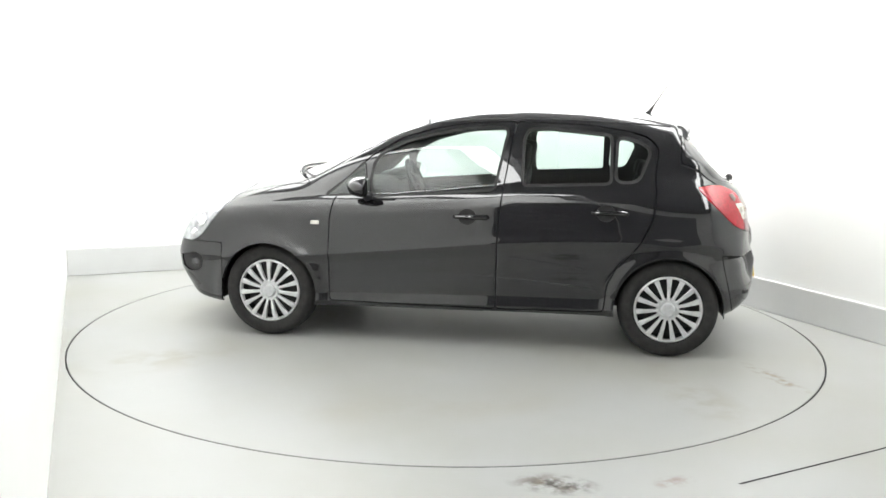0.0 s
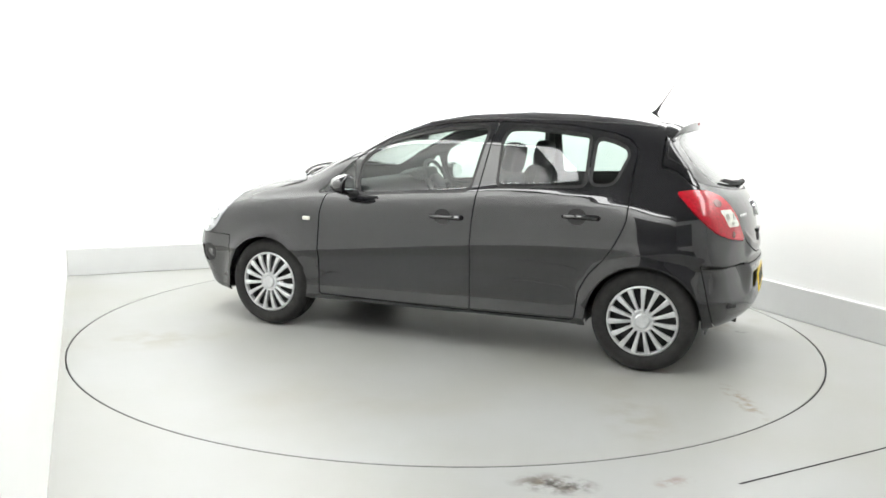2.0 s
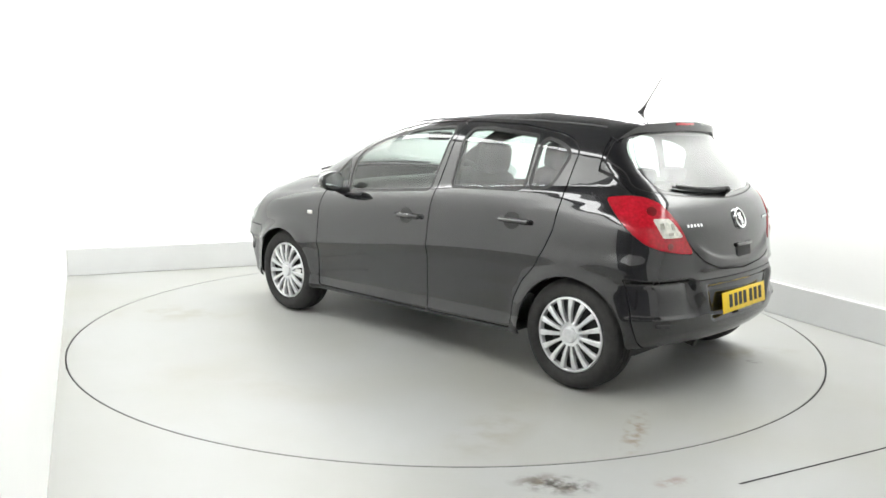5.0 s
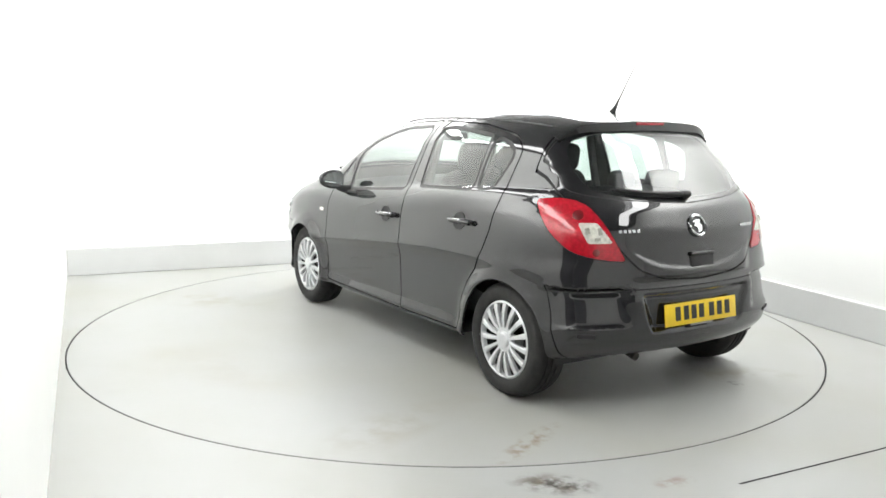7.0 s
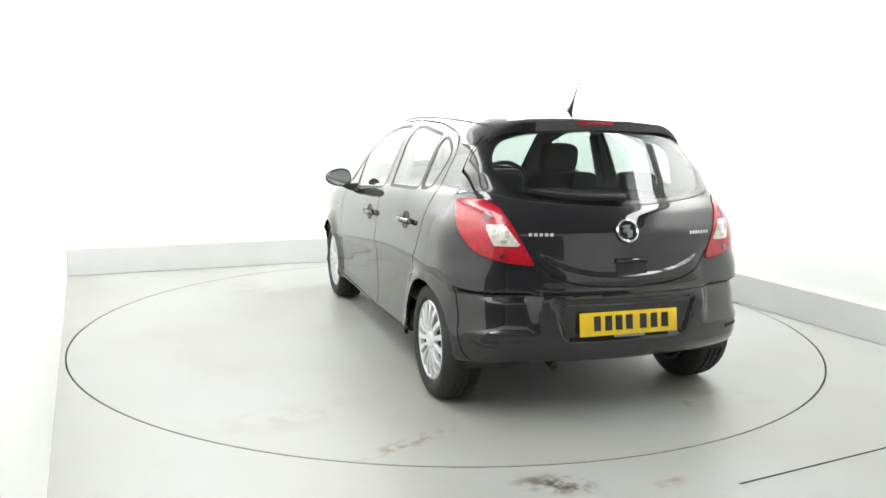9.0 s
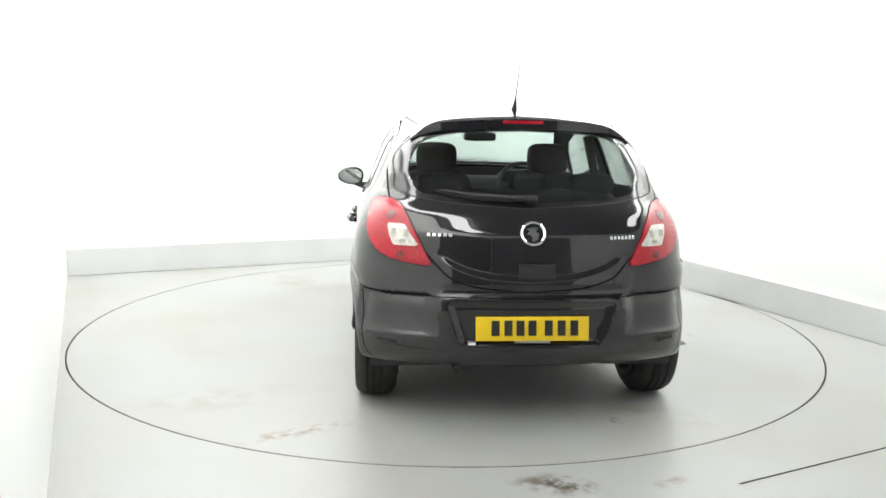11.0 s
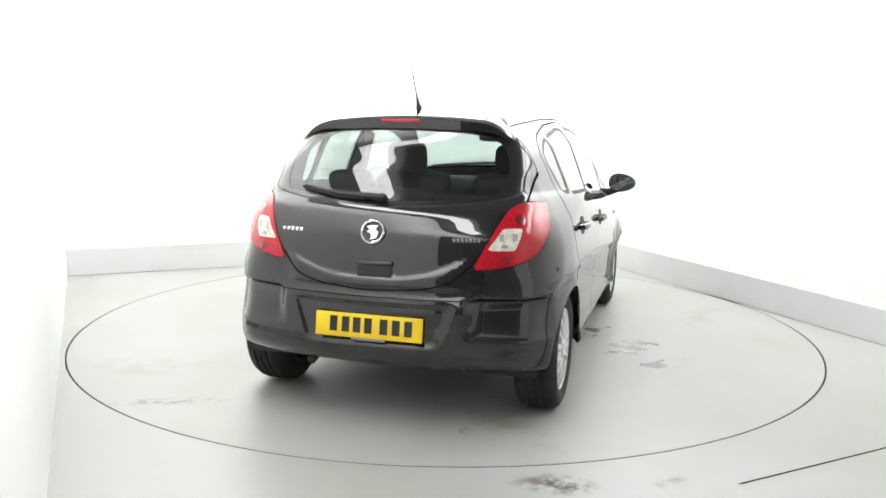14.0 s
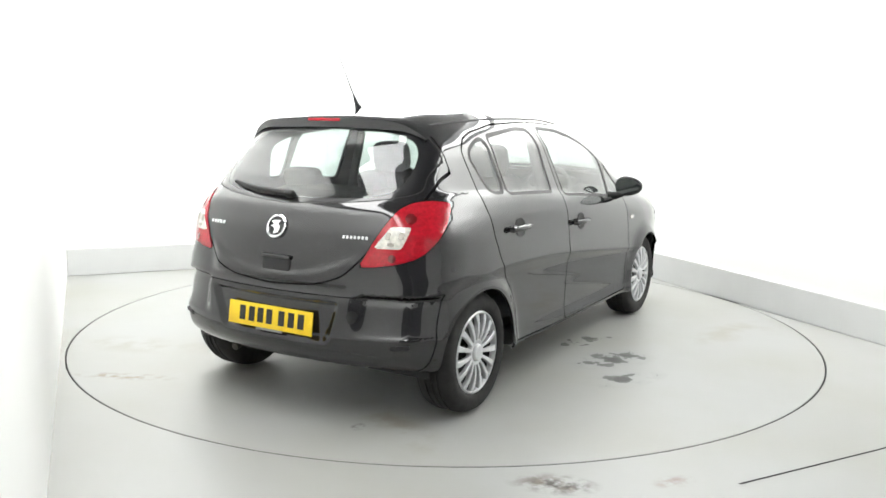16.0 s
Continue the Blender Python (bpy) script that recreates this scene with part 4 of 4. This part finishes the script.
def build_interior(car):
    for y in (0.345, -0.345):
        bm = bmesh.new()
        cushion(bm, 0.52, 0.50, 0.18, pose(0.08, y, 0.50, 0, -6, 0))
        seat = part("front_seat", bm, FABRIC, car, "dark fabric front seat")
        bm = bmesh.new()
        cushion(bm, 0.15, 0.49, 0.64, pose(-0.225, y, 0.79, 0, -14, 0))
        part("seat_back", bm, FABRIC, seat, "dark fabric backrest")
        bm = bmesh.new()
        cushion(bm, 0.11, 0.25, 0.19, pose(-0.325, y, 1.175, 0, -10, 0))
        part("headrest", bm, FABRIC, seat, "dark fabric headrest")
        for d in (0.06, -0.06):
            bm = bmesh.new()
            tube(bm, [(-0.295, y + d, 1.04), (-0.318, y + d, 1.15)], 0.007, 8)
            part("headrest_post", bm, CHROME, seat, "steel headrest post")
    bm = bmesh.new()
    cushion(bm, 0.50, 1.24, 0.18, pose(-0.80, 0, 0.50, 0, -6, 0), 0.35)
    bench = part("rear_seat", bm, FABRIC, car, "dark fabric rear bench")
    bm = bmesh.new()
    cushion(bm, 0.14, 1.24, 0.56, pose(-1.10, 0, 0.78, 0, -16, 0), 0.35)
    part("seat_back", bm, FABRIC, bench, "dark fabric rear backrest")
    for y in (0.38, -0.09, -0.42):
        bm = bmesh.new()
        cushion(bm, 0.09, 0.24 if y != -0.09 else 0.16, 0.11, pose(-1.14, y, 1.085, 0, -10, 0))
        part("headrest", bm, FABRIC, bench, "low dark rear headrest")
    bm = bmesh.new()
    box(bm, 0.42, 1.16, 0.03, pose(-1.40, 0, 0.985, 0, 4, 0), 0.01)
    part("parcel_shelf", bm, LINING, car, "dark parcel shelf")
    bm = bmesh.new()
    cushion(bm, 0.55, 1.40, 0.36, pose(0.86, 0, 0.80, 0, 8, 0), 0.4)
    dash = part("dashboard", bm, LINING, car, "dark grey dashboard")
    bm = bmesh.new()
    cushion(bm, 0.22, 0.34, 0.10, pose(0.66, -0.345, 0.99, 0, 12, 0))
    part("instrument_hood", bm, TRIM, dash, "black instrument hood")
    bm = bmesh.new()
    m = pose(0.50, -0.345, 0.93, 0, -65, 0)
    ring = [m @ Vector((0.185 * math.cos(a * math.pi / 16), 0.185 * math.sin(a * math.pi / 16), 0)) for a in range(33)]
    tube(bm, ring, 0.016, 10)
    wheel = part("steering_wheel", bm, TRIM, car, "black steering wheel")
    bm = bmesh.new()
    cushion(bm, 0.15, 0.16, 0.05, m)
    part("steering_hub", bm, TRIM, wheel, "black wheel hub")
    for a in (0, 180, 90):
        bm = bmesh.new()
        box(bm, 0.12, 0.03, 0.02, m @ pose(0, 0, 0, 0, 0, a + 90) @ pose(0.12, 0, 0), 0.006)
        part("steering_spoke", bm, TRIM, wheel)
    bm = bmesh.new()
    cushion(bm, 0.03, 0.235, 0.062, pose(0.50, -0.02, 1.290), 0.4)
    part("rear_view_mirror", bm, TRIM, car, "black interior mirror")
    for s in (1, -1):
        bm = bmesh.new()
        tube(bm, [(-0.30, s * 0.70, 0.45), (-0.29, s * 0.685, 0.98), (-0.30, s * 0.60, 1.32)], 0.028, 8)
        part("pillar_trim", bm, LINING, car, "dark door pillar trim")


def build_wheels(car):
    first = None
    for k, (sx, sy) in enumerate(((1, 1), (-1, 1), (1, -1), (-1, -1))):
        m = pose(sx * WHEEL_X, sy * 0.735, HUB_Z, 0, 0, 0 if sy > 0 else 180)
        if first:
            made = copy_thing(first, m)
            continue
        bm = bmesh.new()
        lathe(bm, [(0.06, -0.02), (0.18, -0.02), (0.205, 0.03), (0.205, -0.14), (0.19, -0.14), (0.17, -0.03), (0.06, -0.03)], Matrix(), 48)
        wheel = part("wheel", bm, DARK_RIM, car, "wheel with silver many-spoked plastic cover")
        wheel.matrix_basis = m
        first = wheel
        bm = bmesh.new()
        lathe(bm, [(0.197, 0.045), (0.206, 0.066), (0.225, 0.076), (0.255, 0.079), (0.280, 0.068), (0.293, 0.045), (0.2985, 0.022), (0.2915, 0.020), (0.2915, 0.012), (0.299, 0.010), (0.299, -0.011), (0.2915, -0.013), (0.2915, -0.021), (0.299, -0.023), (0.299, -0.044), (0.2915, -0.046), (0.2915, -0.054), (0.2985, -0.056), (0.2985, -0.075), (0.290, -0.105), (0.255, -0.13), (0.2, -0.12)], Matrix(), 72)
        part("tyre", bm, RUBBER, wheel, "black road tyre", 50)
        bm = bmesh.new()
        lathe(bm, [(0.186, 0.040), (0.188, 0.062), (0.194, 0.069), (0.201, 0.067), (0.205, 0.058), (0.203, 0.035)], Matrix(), 72)
        part("cover_rim", bm, SILVER, wheel, "silver plastic cover rim", 60)
        bm = bmesh.new()
        lathe(bm, [(0.0005, 0.078), (0.035, 0.077), (0.041, 0.072), (0.044, 0.062), (0.060, 0.066), (0.068, 0.060), (0.070, 0.045)], Matrix(), 48)
        part("cover_hub", bm, SILVER, wheel, "silver plastic cover hub")
        me = None
        for j in range(15):
            if me is None:
                bm = bmesh.new()
                vs = []
                for r, w, y0 in ((0.060, 0.0075, 0.066), (0.10, 0.0095, 0.074), (0.15, 0.0125, 0.074), (0.190, 0.0165, 0.066)):
                    vs.append([bm.verts.new(c) for c in ((r, y0 - 0.02, -w), (r, y0 - 0.003, -w), (r, y0, -w * 0.7), (r, y0, w * 0.7), (r, y0 - 0.003, w), (r, y0 - 0.02, w))])
                for p, q in zip(vs, vs[1:]):
                    for i in range(5):
                        bm.faces.new((p[i], p[i + 1], q[i + 1], q[i]))
                ob = part("spoke", bm, SILVER, wheel)
                me = ob.data
            else:
                ob = new("spoke", me)
                ob.parent = wheel
            ob.matrix_basis = pose(0, 0, 0, 0, 360 * j / 15 + 6, 0)
    for sx in (1, -1):
        for sy in (1, -1):
            bm = bmesh.new()
            lathe(bm, [(0.335, 0.0), (0.345, -0.02), (0.345, -0.34), (0.05, -0.34)], Matrix(), 48)
            bmesh.ops.bisect_plane(bm, geom=bm.verts[:] + bm.edges[:] + bm.faces[:], plane_co=(0, 0, -0.05), plane_no=(0, 0, -1), clear_outer=True)
            ob = part("wheel_well", bm, TRIM, car, "black wheel arch liner")
            ob.matrix_basis = pose(sx * WHEEL_X, sy * 0.735, 0.29, 0, 0, 0 if sy > 0 else 180)


car = build_car()


# ---- what moves ----
CAR_OFFSET = Vector((-0.184, -0.230, 0.0))


def turn_at(t):
    return 171.25 - 6.889 * t - 0.0062 * t * t


def motions():
    rows_car, rows_disc = [], []
    for k in range(33):
        t = k * 0.5
        m = pose(0, 0, 0, 0, 0, turn_at(t))
        rows_disc.append((t, m))
        rows_car.append((t, m @ Matrix.Translation(CAR_OFFSET)))
    walk(turntable, rows_disc)
    walk(car, rows_car)


motions()
